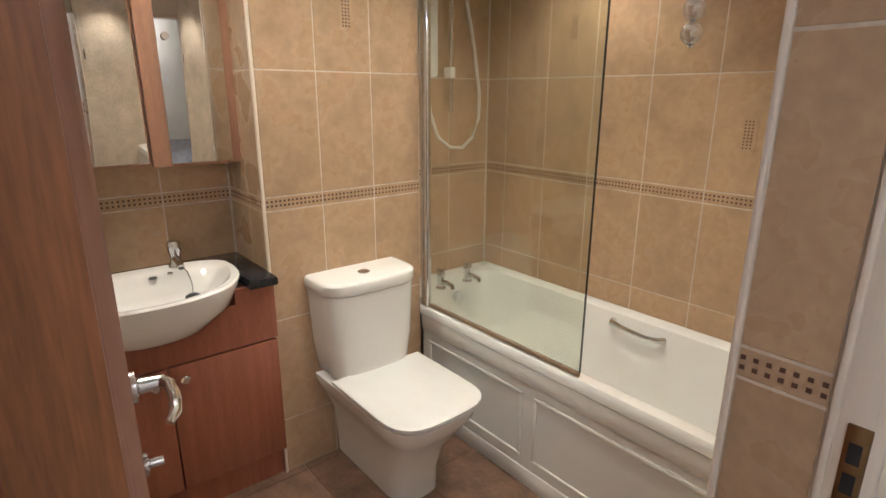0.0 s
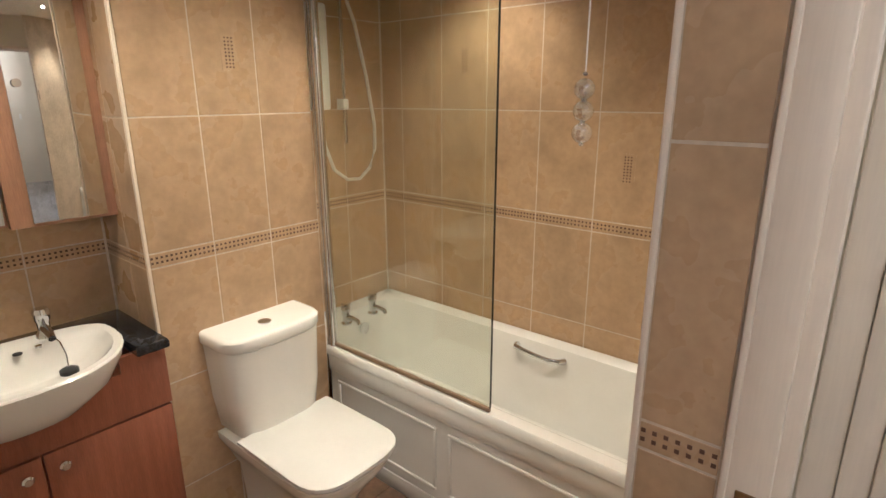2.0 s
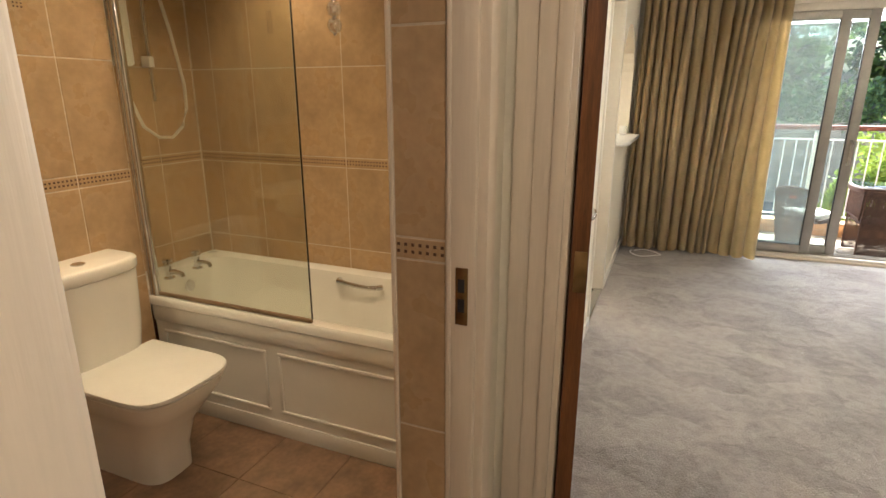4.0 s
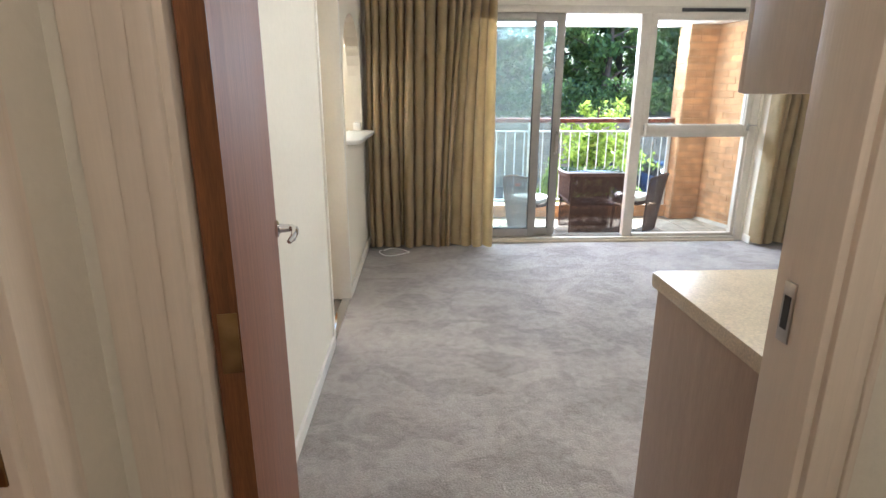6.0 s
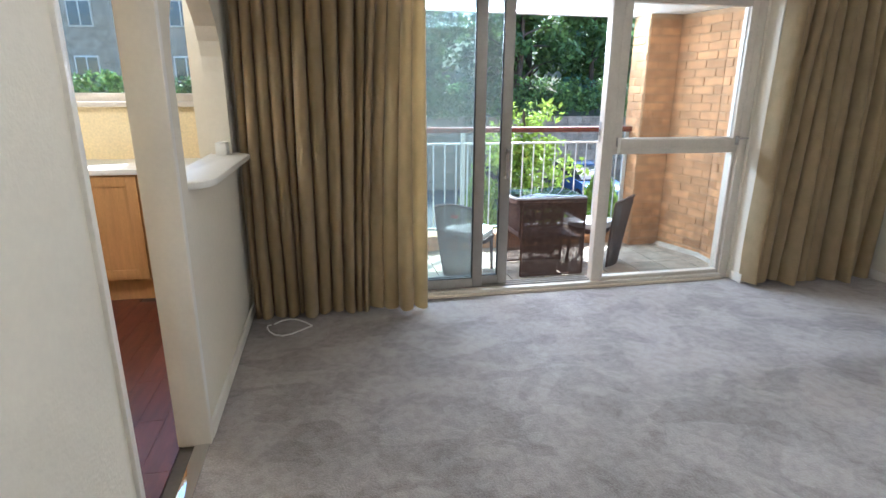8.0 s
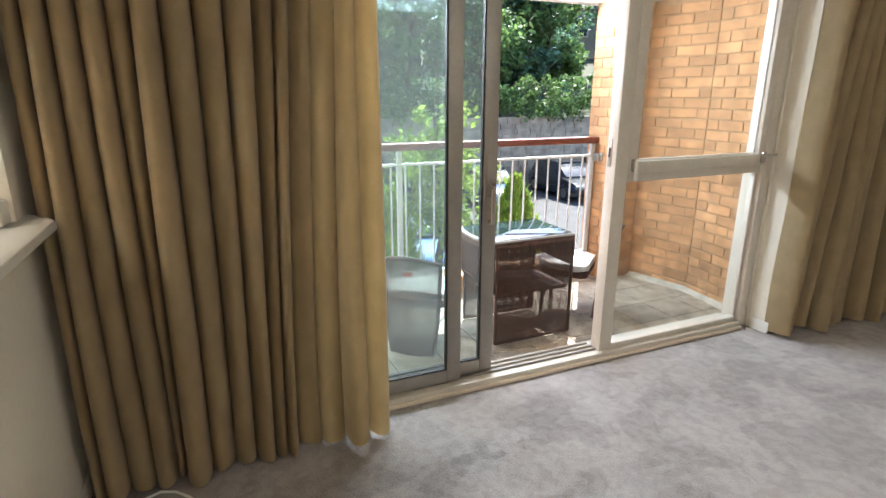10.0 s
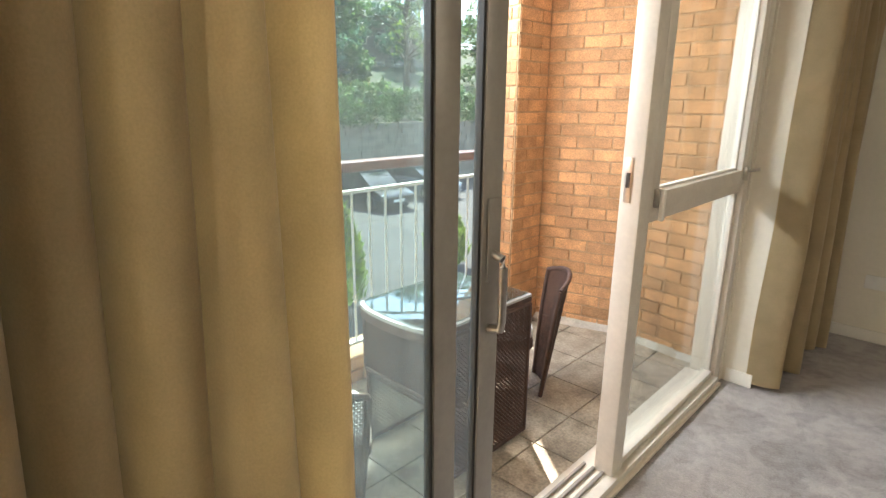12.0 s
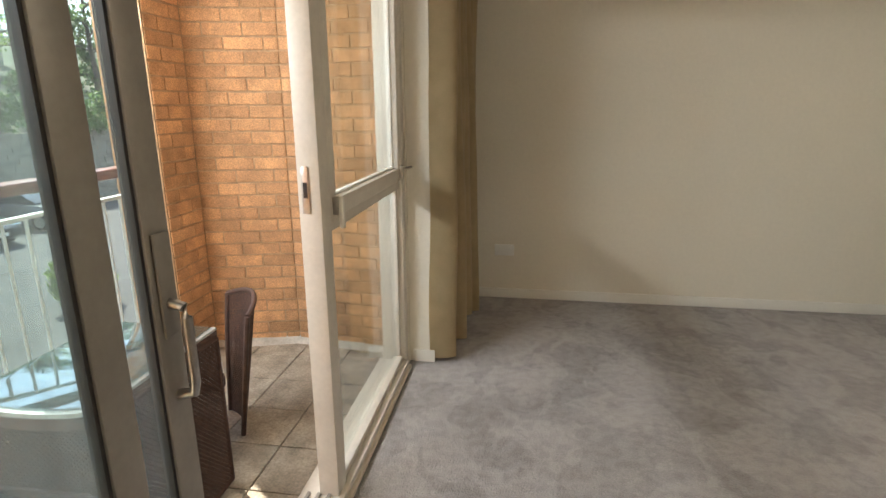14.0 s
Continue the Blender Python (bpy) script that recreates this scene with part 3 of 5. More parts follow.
def sliding_leaf(x, y0, y1, label):
    """Aluminium sliding leaf: stiles, rails, seals and pane."""
    s = part("sliding_leaf", boxes((x - 0.016, x + 0.016, y0, y0 + 0.072, 0.058, 2.10), (x - 0.016, x + 0.016, y1 - 0.06, y1, 0.058, 2.10), (x - 0.016, x + 0.016, y0 + 0.072, y1 - 0.06, 0.058, 0.125), (x - 0.016, x + 0.016, y0 + 0.072, y1 - 0.06, 2.03, 2.10), bevel=0.003), ALU, win, label)
    part("seal", boxes((x - 0.010, x + 0.010, y0 + 0.071, y0 + 0.080, 0.12, 2.04), (x - 0.010, x + 0.010, y1 - 0.068, y1 - 0.059, 0.12, 2.04), (x - 0.010, x + 0.010, y0 + 0.08, y1 - 0.068, 0.124, 0.132)), SEAL, s)
    g = part("pane", boxes((x - 0.003, x + 0.003, y0 + 0.075, y1 - 0.064, 0.125, 2.035)), LEAFGLASS, s)
    g.visible_shadow = False
    return s


inner = sliding_leaf(5.438, -1.698, -0.86, "grey aluminium sliding leaf, slid open")
sliding_leaf(5.396, -1.494, -0.80, "grey aluminium fixed leaf")
part("leaf_handle", tube(bmesh.new(), [(5.422, -1.662, 0.86), (5.386, -1.662, 0.868), (5.382, -1.662, 0.89), (5.382, -1.662, 1.03), (5.386, -1.662, 1.052), (5.422, -1.662, 1.06)], 0.011), STEEL, inner, "brushed metal pull handle")
part("leaf_lock", boxes((5.414, 5.421, -1.688, -1.640, 0.99, 1.20), bevel=0.003), ALU, inner)


# ---- curtains ----
def curtain(name, label, y0, y1, folds, seed, xb, depth, flare0=0.0, flare1=0.0):
    """Pleated curtain from a top rail to the floor: round ridges, narrow valleys, folds that widen and merge on the way down."""
    rnd = random.Random(seed)
    c = thing(name, label, "curtain", (xb, (y0 + y1) / 2, 0.01))

    def shares(spread):
        w = [rnd.uniform(1 - spread, 1 + spread) for _ in range(folds)]
        t = sum(w)
        return [sum(w[:k]) / t for k in range(folds + 1)]
    top, low = shares(0.3), shares(0.65)
    high_a, low_a = [rnd.uniform(0.55, 0.95) for _ in range(folds)], [rnd.uniform(0.4, 1.25) for _ in range(folds)]
    lean = [rnd.uniform(-1, 1) for _ in range(folds)]
    per, rows = 12, 30
    bm = bmesh.new()
    grid = []
    for j in range(rows + 1):
        v = j / rows
        row = []
        for i in range(folds * per + 1):
            k = min(i // per, folds - 1)
            w = i / per - k
            e = v ** 1.4
            a0, a1 = (low[q] * (1 - e) + top[q] * e for q in (k, k + 1))
            ww = w - 0.11 * math.sin(math.tau * w) + 0.10 * lean[k] * math.sin(math.pi * w) ** 2
            u = a0 + (a1 - a0) * ww
            lo, hi = y0 - flare0 * (1 - e), y1 + flare1 * (1 - e)
            y = lo + (hi - lo) * u + 0.012 * math.sin(u * 9 + v * 3.1 + seed) * (1 - v)
            a = high_a[k] * e + low_a[k] * (1 - e)
            ridge = max(0.0, math.sin(math.pi * w)) ** 0.72
            x = xb + depth * (0.45 - a * ridge) + 0.010 * noise.noise((u * 14, v * 4, seed)) + 0.018 * math.sin(u * 7 + seed + v)
            x += 0.9 * flare1 * max(0.0, (u - 0.965) / 0.035)
            z = 0.018 + v * 2.275 + (0.010 * math.sin(u * 31 + seed) if j == 0 else 0.0)
            row.append(bm.verts.new((x, y, z)))
        grid.append(row)
    for p, q in zip(grid, grid[1:]):
        for i in range(folds * per):
            bm.faces.new((p[i], p[i + 1], q[i + 1], q[i]))
    bmesh.ops.solidify(bm, geom=bm.faces[:], thickness=0.003)
    part("cloth", bm, FABRIC, c, smooth=75)
    part("heading", boxes((xb - 0.035, xb + 0.035, y0 - 0.02, y1 + 0.02, 2.29, 2.33), bevel=0.004), FABRIC, c)
    return c


curtain("curtain", "beige heavy pleated curtain, drawn back to the hatch wall", -1.05, 0.09, 15, 4, 5.195, 0.14, 0.0, 0.0)
curtain("curtain", "beige heavy pleated curtain, drawn back to the plain wall", -4.70, -3.60, 13, 9, 5.155, 0.15, 0.0, 0.03)
struct("wall_nib", boxes((5.235, WX, -3.70, -3.585, -0.05, CEILZ)), PAINT, "cream painted window reveal", "wall")
skirting("baseboard_nib", (5.215, WX - 0.017, -3.585, -3.575, 0, 0.075))
struct("curtain_track", boxes((5.02, 5.24, -4.73, 0.12, 2.33, 2.40), bevel=0.004), GLOSS, "white curtain track under the ceiling", "curtain track")
wr = thing("cable", "thin white cable loop on the carpet", "cable", (4.99, -0.1, 0.005))
part("wire", tube(bmesh.new(), [(5.02 + 0.10 * math.cos(t * 0.38 + 1.0) + 0.03 * math.sin(t), -0.13 + 0.14 * math.sin(t * 0.38 + 1.0), 0.006) for t in range(17)], 0.005, 6), WHITEPL, wr)

# ---- worktop unit beside the door ----
bu = thing("base_unit", "taupe laminate base unit with plain end panel", "cabinet", (1.4, -1.4, 0))
part("end_panel", boxes((1.105, 1.672, -1.085, -1.065, 0.0, 0.868), bevel=0.002), TAUPE, bu)
part("body", boxes((1.105, 1.65, -2.20, -1.085, 0.10, 0.868)), TAUPE, bu)
part("plinth", boxes((1.105, 1.60, -2.20, -1.085, 0.0, 0.10)), TAUPE, bu)
for y in (-1.64, -2.195):
    part("unit_door", boxes((1.652, 1.672, y, y + 0.548, 0.105, 0.862), bevel=0.003), TAUPE, bu)
wt = thing("worktop", "cream speckled laminate worktop with rounded edge", "worktop", (1.4, -1.6, 0.868))
part("slab", prism(bmesh.new(), rounded(1.102, 1.70, -2.22, -1.05, [0.02, 0.002, 0.002, 0.02]), 0.869, 0.908, 0.008), WORKTOP, wt)
wc = thing("wall_cabinet", "pale beige wall cabinet above the worktop", "cabinet", (1.25, -1.6, 1.4))
part("body", boxes((1.101, 1.375, -2.20, -1.055, 1.403, 2.12), bevel=0.002), CABPALE, wc)
for y in (-1.625, -2.197):
    part("cabinet_door", boxes((1.377, 1.396, y, y + 0.568, 1.405, 2.118), bevel=0.003), CABPALE, wc)

# ---- kitchen beyond the doorway ----
kp = bpy.data.objects["floor_kitchen"]
plank = mesh_of("plank", boxes((-0.6, 0.6, -0.058, 0.058, -0.004, 0.004), bevel=0.001), KFLOOR)
for r in range(14):
    for k in range(3):
        x = 3.2 + k * 1.202 + (r % 3) * 0.38 - 0.1
        if x < 5.9:
            piece("plank", plank, kp, x, 0.30 + r * 0.117, 0.0)
for k in range(3):
    y = 0.30 + k * 0.55
    u = thing("kitchen_unit", "honey wood kitchen base unit with framed door", "cabinet", (6.0, y + 0.27, 0), "kitchen base units")
    part("body", boxes((5.70, 6.28, y, y + 0.546, 0.15, 0.905)), KWOOD, u)
    part("plinth", boxes((5.74, 6.2, y, y + 0.546, 0.0, 0.15)), KWOOD, u)
    d = part("unit_door", boxes((5.682, 5.70, y + 0.003, y + 0.07, 0.17, 0.895), (5.682, 5.70, y + 0.476, y + 0.543, 0.17, 0.895), (5.682, 5.70, y + 0.07, y + 0.476, 0.17, 0.24), (5.682, 5.70, y + 0.07, y + 0.476, 0.825, 0.895), bevel=0.003), KWOOD, u)
    part("door_panel", boxes((5.69, 5.698, y + 0.065, y + 0.48, 0.235, 0.83)), KWOOD, d)
kw = thing("worktop", "white kitchen worktop under the window", "worktop", (6.0, 1.1, 0.905))
part("slab", boxes((5.665, 6.30, 0.245, 2.0, 0.906, 0.945), bevel=0.006), WHITEPL, kw)
kwin = struct("window_2", boxes((6.32, 6.39, 0.35, 0.41, 1.37, 2.15), (6.32, 6.39, 1.69, 1.75, 1.37, 2.15), (6.32, 6.39, 0.41, 1.69, 2.09, 2.15), (6.32, 6.39, 0.41, 1.69, 1.37, 1.43), (6.32, 6.39, 0.84, 0.90, 1.43, 2.09), bevel=0.004), UPVC, "white kitchen window", "window")
part("window_sill", boxes((6.22, 6.40, 0.30, 1.80, 1.332, 1.37), bevel=0.006), UPVC, kwin)
pane(boxes((6.35, 6.356, 0.40, 0.85, 1.42, 2.10)), kwin)
pane(boxes((6.35, 6.356, 0.89, 1.70, 1.42, 2.10)), kwin)

# ---- bathroom things ----
def dloop(x0, x1, yb, yf, bow, n=14):
    """Plan of a D: straight back at yb, sides to yf, front bowed by bow."""
    pts = [(x1, yb), (x0, yb)]
    for k in range(n + 1):
        t = math.pi * k / n
        pts.append(((x0 + x1) / 2 - (x1 - x0) / 2 * math.copysign(abs(math.cos(t)) ** 0.55, math.cos(t)), yf - bow * math.sin(t) ** 0.8))
    return pts


wc_ = thing("toilet", "white close-coupled ceramic toilet with closed lid", "toilet", (1.04, 1.6, 0))
part("cistern", loft(bmesh.new(), [[(x, y, z) for x, y in dloop(0.84 + i, 1.238 - i, 1.85, 1.76 + j, 0.10)] for z, i, j in ((0.40, 0.05, 0.0), (0.42, 0.03, -0.005), (0.55, 0.012, -0.01), (0.765, 0.0, -0.012))]), CERAMIC, wc_)
part("cistern_lid", loft(bmesh.new(), [[(x, y, z) for x, y in dloop(0.832 + i, 1.246 - i, 1.853, 1.752 + i, 0.108)] for z, i in ((0.767, 0.004), (0.775, 0.0), (0.806, 0.0), (0.814, 0.006), (0.817, 0.018))]), CERAMIC, wc_)
part("flush_button", lathe(bmesh.new(), [(0.024, 0), (0.024, 0.004), (0.02, 0.006)], 1.03, 1.745, 0.817), CHROME, wc_)


def pan_ring(z, x0, x1, yb, yf, bow):
    return [(x, y, z) for x, y in dloop(x0, x1, yb, yf, bow)]


part("pan", loft(bmesh.new(), [pan_ring(0.0, 0.94, 1.145, 1.85, 1.50, 0.11), pan_ring(0.10, 0.935, 1.15, 1.85, 1.50, 0.11), pan_ring(0.22, 0.925, 1.16, 1.85, 1.46, 0.11), pan_ring(0.31, 0.885, 1.195, 1.85, 1.42, 0.14), pan_ring(0.37, 0.855, 1.222, 1.85, 1.38, 0.14), pan_ring(0.40, 0.852, 1.225, 1.85, 1.375, 0.14)]), CERAMIC, wc_)
part("seat", loft(bmesh.new(), [pan_ring(0.402, 0.846, 1.232, 1.675, 1.37, 0.145), pan_ring(0.415, 0.842, 1.236, 1.675, 1.366, 0.146), pan_ring(0.418, 0.846, 1.232, 1.672, 1.37, 0.145)]), WHITEPL, wc_)
part("lid", loft(bmesh.new(), [pan_ring(0.420, 0.842, 1.236, 1.68, 1.365, 0.145), pan_ring(0.425, 0.838, 1.240, 1.682, 1.362, 0.147), pan_ring(0.436, 0.838, 1.240, 1.682, 1.362, 0.147), pan_ring(0.441, 0.848, 1.230, 1.675, 1.37, 0.143)]), WHITEPL, wc_)
for x in (0.91, 1.17):
    part("seat_hinge", tube(bmesh.new(), [(x - 0.02, 1.70, 0.425), (x + 0.02, 1.70, 0.425)], 0.011), WHITEPL, wc_)

# bath
bt = thing("bathtub", "white acrylic bath with framed side panel", "bathtub", (1.74, 1.2, 0))


def rr(z, i, r, y0=0.31, y1=2.18, x0=1.385, x1=2.095):
    return [(x, y, z) for x, y in rounded(x0 + i, x1 - i, y0 + i * 1.3, y1 - i * 1.3, max(r, 0.004))]


part("shell", loft(bmesh.new(), [rr(0.508, 0.012, 0.01), rr(0.516, 0.0, 0.012), rr(0.545, 0.0, 0.014), rr(0.557, 0.008, 0.02), rr(0.557, 0.055, 0.09), rr(0.548, 0.072, 0.11), rr(0.50, 0.082, 0.12), rr(0.28, 0.11, 0.13), rr(0.19, 0.14, 0.13), rr(0.165, 0.19, 0.12)], cap_first=False), ACRYLIC, bt)


def bath_panel():
    bm = boxes((1.398, 1.42, 0.31, 1.85, 0.07, 0.512))
    box(bm, 1.388, 1.40, 0.31, 1.85, 0.44, 0.512, bevel=0.004)
    box(bm, 1.391, 1.42, 0.31, 1.85, 0.0, 0.075, bevel=0.003)
    return bm


sp = part("side_panel", bath_panel(), ACRYLIC, bt)
for y0, y1 in ((0.50, 1.165), (1.225, 1.80)):
    bm = boxes((1.390, 1.40, y0, y1, 0.385, 0.40), (1.390, 1.40, y0, y1, 0.115, 0.13), (1.390, 1.40, y0, y0 + 0.015, 0.13, 0.385), (1.390, 1.40, y1 - 0.015, y1, 0.13, 0.385), bevel=0.004)
    part("panel_moulding", bm, ACRYLIC, sp)
for x in (1.60, 1.775):
    t = part("bath_tap", lathe(bmesh.new(), [(0.026, 0), (0.026, 0.006), (0.017, 0.012), (0.016, 0.05), (0.02, 0.056), (0.022, 0.085), (0.017, 0.092)], x, 1.97, 0.556), CHROME, bt, "chrome pillar tap")
    part("spout", tube(bmesh.new(), [(x, 1.97, 0.59), (x + 0.0, 1.93, 0.596), (x + 0.0, 1.885, 0.59), (x, 1.878, 0.575)], [0.012, 0.012, 0.011, 0.010]), CHROME, t)
    part("tap_head", boxes((x - 0.03, x + 0.03, 1.965, 1.975, 0.645, 0.655), (x - 0.005, x + 0.005, 1.94, 2.0, 0.645, 0.655), bevel=0.003), CHROME, t)
ov = part("overflow", lathe_y(bmesh.new(), [(0.032, 0), (0.032, 0.008), (0.02, 0.012)], -1), CHROME, bt)
ov.matrix_basis = pose(1.78, 2.05, 0.45)
gr = part("grab_handle", tube(bmesh.new(), [(2.005, 1.25, 0.515), (1.975, 1.24, 0.52), (1.965, 1.19, 0.517), (1.963, 1.13, 0.512), (1.965, 1.07, 0.507), (1.975, 1.02, 0.51), (2.005, 1.01, 0.505)], [0.016, 0.012, 0.011, 0.011, 0.011, 0.012, 0.016]), CHROME, bt, "curved chrome grab handle")
wst = part("waste", lathe(bmesh.new(), [(0.035, 0), (0.035, 0.003), (0.02, 0.004)], 1.74, 1.75, 0.165), CHROME, bt)

# shower screen
ss = thing("shower_screen", "clear glass bath screen with chrome wall profile", "shower screen", (1.405, 1.4, 0.56))
g = part("glass", boxes((1.402, 1.408, 0.985, 1.83, 0.575, 2.02)), SCREEN, ss)
g.visible_shadow = False
part("glass_edge", boxes((1.4015, 1.4085, 0.982, 0.985, 0.575, 2.02)), DARKGLASS, ss)
part("wall_profile", boxes((1.390, 1.420, 1.838, 1.854, 0.558, 2.06), bevel=0.004), CHROME, ss)
part("hinge_bar", tube(bmesh.new(), [(1.405, 1.825, 0.56), (1.405, 1.825, 2.04)], 0.017, 14), CHROME, ss)
part("bottom_seal", boxes((1.399, 1.411, 0.985, 1.81, 0.560, 0.576), bevel=0.002), material("seal_brown", (0.25, 0.17, 0.10), 0.4, vary=0.1), ss, "brownish clear sealing strip")

# shower
sh = thing("shower", "white electric shower with chrome riser rail and hose", "shower", (1.78, 2.16, 1.2))
part("unit", boxes((1.60, 1.70, 2.11, 2.182, 1.56, 2.02), bevel=0.015), WHITEPL, sh)
part("riser_rail", tube(bmesh.new(), [(1.80, 2.14, 1.40), (1.80, 2.14, 2.14)], 0.010), CHROME, sh)
for z in (1.56, 2.08):
    part("rail_bracket", boxes((1.785, 1.815, 2.125, 2.182, z, z + 0.05), bevel=0.005), WHITEPL, sh)
part("hose", tube(bmesh.new(), [(1.80, 2.10, 2.06), (1.84, 2.09, 1.95), (1.90, 2.09, 1.72), (1.955, 2.10, 1.48), (1.96, 2.11, 1.36), (1.93, 2.12, 1.27), (1.86, 2.12, 1.22), (1.78, 2.12, 1.225), (1.70, 2.12, 1.28), (1.66, 2.13, 1.40), (1.65, 2.14, 1.57)], 0.0085, 8), HOSE, sh)
part("shower_head", lathe(bmesh.new(), [(0.012, 0.06), (0.03, 0.02), (0.055, 0.008), (0.055, 0.0)], 1.80, 2.06, 2.05), WHITEPL, sh)

# vanity unit
vu = thing("vanity_unit", "reddish wood vanity unit with two doors", "cabinet", (0.25, 2.0, 0))
part("body", boxes((-0.19, 0.698, 1.845, 2.188, 0.12, 0.772)), VANITY, vu)
part("end_rail", boxes((0.605, 0.698, 1.845, 2.188, 0.774, 0.828)), VANITY, vu)
part("fascia", boxes((-0.19, 0.70, 1.825, 1.845, 0.612, 0.772), (0.56, 0.70, 1.825, 1.845, 0.772, 0.826), (-0.19, 0.04, 1.825, 1.845, 0.772, 0.826)), VANITY, vu)
part("plinth", boxes((-0.19, 0.70, 1.865, 2.0, 0.0, 0.12)), VANITY, vu)
for x0, x1, kx in ((0.322, 0.698, 0.365), (-0.06, 0.316, 0.272)):
    d = part("cabinet_door", boxes((x0, x1, 1.825, 1.845, 0.13, 0.604), bevel=0.003), VANITY, vu)
    k = part("knob", lathe_y(bmesh.new(), [(0.006, 0), (0.006, 0.012), (0.015, 0.018), (0.016, 0.026), (0.011, 0.032)], -1), CHROME, d)
    k.matrix_basis = pose(kx, 1.825, 0.558)
gt = thing("worktop", "black polished granite vanity top with rounded edge", "worktop", (0.25, 2.0, 0.83))
part("slab", prism(bmesh.new(), [(0.699, 1.775), (0.699, 2.186), (-0.19, 2.186), (-0.19, 1.775), (0.0, 1.775), (0.002, 2.03), (0.04, 2.075), (0.56, 2.075), (0.598, 2.03), (0.598, 1.775)], 0.829, 0.862, 0.008), GRANITE, gt)


def oval(z, cx, hx, yb, yf, p=0.8):
    out = []
    for k in range(32):
        t = math.tau * k / 32
        c, s = math.cos(t), math.sin(t)
        y = 1.93
        out.append((cx + hx * math.copysign(abs(c) ** p, c), y + (yb - y) * max(s, 0) ** 0.5 * 1.0 + (y - yf) * min(s, 0), z))
    return out


bs = thing("basin", "white ceramic semi-recessed washbasin", "basin", (0.33, 1.9, 0.86))
part("bowl", loft(bmesh.new(), [oval(0.70, 0.30, 0.12, 1.96, 1.80), oval(0.73, 0.30, 0.19, 2.0, 1.745), oval(0.79, 0.30, 0.265, 2.05, 1.69), oval(0.86, 0.30, 0.298, 2.08, 1.655), oval(0.880, 0.30, 0.302, 2.085, 1.65), oval(0.886, 0.30, 0.297, 2.08, 1.657), oval(0.884, 0.30, 0.275, 2.03, 1.678), oval(0.87, 0.30, 0.262, 2.0, 1.69), oval(0.81, 0.31, 0.20, 1.97, 1.74), oval(0.785, 0.32, 0.12, 1.95, 1.80), oval(0.78, 0.33, 0.03, 1.94, 1.89)]), CERAMIC, bs)
tp = part("basin_tap", lathe(bmesh.new(), [(0.026, 0), (0.024, 0.01), (0.018, 0.02), (0.018, 0.05), (0.022, 0.058), (0.025, 0.085), (0.02, 0.095)], 0.435, 2.045, 0.884), CHROME, bs, "chrome basin tap")
part("spout", tube(bmesh.new(), [(0.435, 2.045, 0.915), (0.432, 1.99, 0.918), (0.430, 1.95, 0.905)], [0.014, 0.013, 0.011]), CHROME, tp)
part("plug", lathe(bmesh.new(), [(0.026, 0), (0.026, 0.012), (0.012, 0.02)], 0.445, 1.90, 0.800), BLACK, bs, "black rubber plug")
part("plug_chain", tube(bmesh.new(), [(0.445, 1.90, 0.82), (0.455, 1.94, 0.845), (0.455, 1.985, 0.875), (0.445, 2.02, 0.888)], 0.002, 6), CHROME, bs)
part("overflow_hole", lathe(bmesh.new(), [(0.013, 0), (0.013, 0.003)], 0.345, 1.985, 0.873), BLACK, bs)
part("chain_stay", lathe(bmesh.new(), [(0.009, 0), (0.009, 0.006)], 0.40, 1.99, 0.875), CHROME, bs)

# mirror cabinets: the middle bay set back
mc = thing("mirror_cabinet", "wood framed mirror cabinet above the vanity", "mirror cabinet", (0.25, 2.1, 1.25))
part("body", boxes((-0.19, 0.698, 2.06, 2.186, 1.245, 2.05)), MIRFRAME, mc)
d = part("mirror_door", boxes((0.405, 0.70, 2.03, 2.058, 1.24, 2.06), bevel=0.003), MIRFRAME, mc, "narrow mirror door in wood frame")
part("mirror", boxes((0.462, 0.668, 2.024, 2.031, 1.25, 2.055), bevel=0.002), MIRROR, d)
part("knob", lathe_y(bmesh.new(), [(0.005, 0), (0.005, 0.012), (0.012, 0.018), (0.012, 0.024)], -1), CHROME, d).matrix_basis = pose(0.485, 2.024, 1.66)
d2 = part("mirror_door", boxes((-0.19, 0.40, 2.040, 2.058, 1.25, 2.06), bevel=0.003), MIRFRAME, mc, "wide mirror door")
part("mirror", boxes((-0.18, 0.395, 2.034, 2.041, 1.255, 2.055), bevel=0.002), MIRROR, d2)

# pull cord with crystal beads
CX, CY = 0.802, 0.419
pc = thing("pull_cord", "light pull cord with three clear glass beads", "pull cord", (CX, CY, 2.36))
part("cord", tube(bmesh.new(), [(CX, CY, 1.65), (CX, CY, 2.36)], 0.0014, 6), WHITEPL, pc)
for z in (1.566, 1.598, 1.630):
    bm = bmesh.new()
    bmesh.ops.create_icosphere(bm, subdivisions=3, radius=0.0155, matrix=Matrix.Translation((CX, CY, z)))
    part("bead", bm, CRYSTAL, pc)
for z in (1.549, 1.582, 1.614, 1.651):
    part("spacer", lathe(bmesh.new(), [(0.002, -0.003), (0.005, 0.0), (0.002, 0.003)], CX, CY, z, 10), CHROME, pc)
for x, y in BATH_SPOTS:
    dl = thing("downlight", "round recessed ceiling downlight with chrome ring", "ceiling light", (x, y, 2.36), "bathroom downlights")
    part("ring", lathe(bmesh.new(), [(0.045, 0), (0.045, -0.006), (0.036, -0.008), (0.034, 0.0)], x, y, 2.36), CHROME, dl)
    part("lens", lathe(bmesh.new(), [(0.030, -0.001), (0.028, -0.003)], x, y, 2.36), LAMPGLOW, dl)
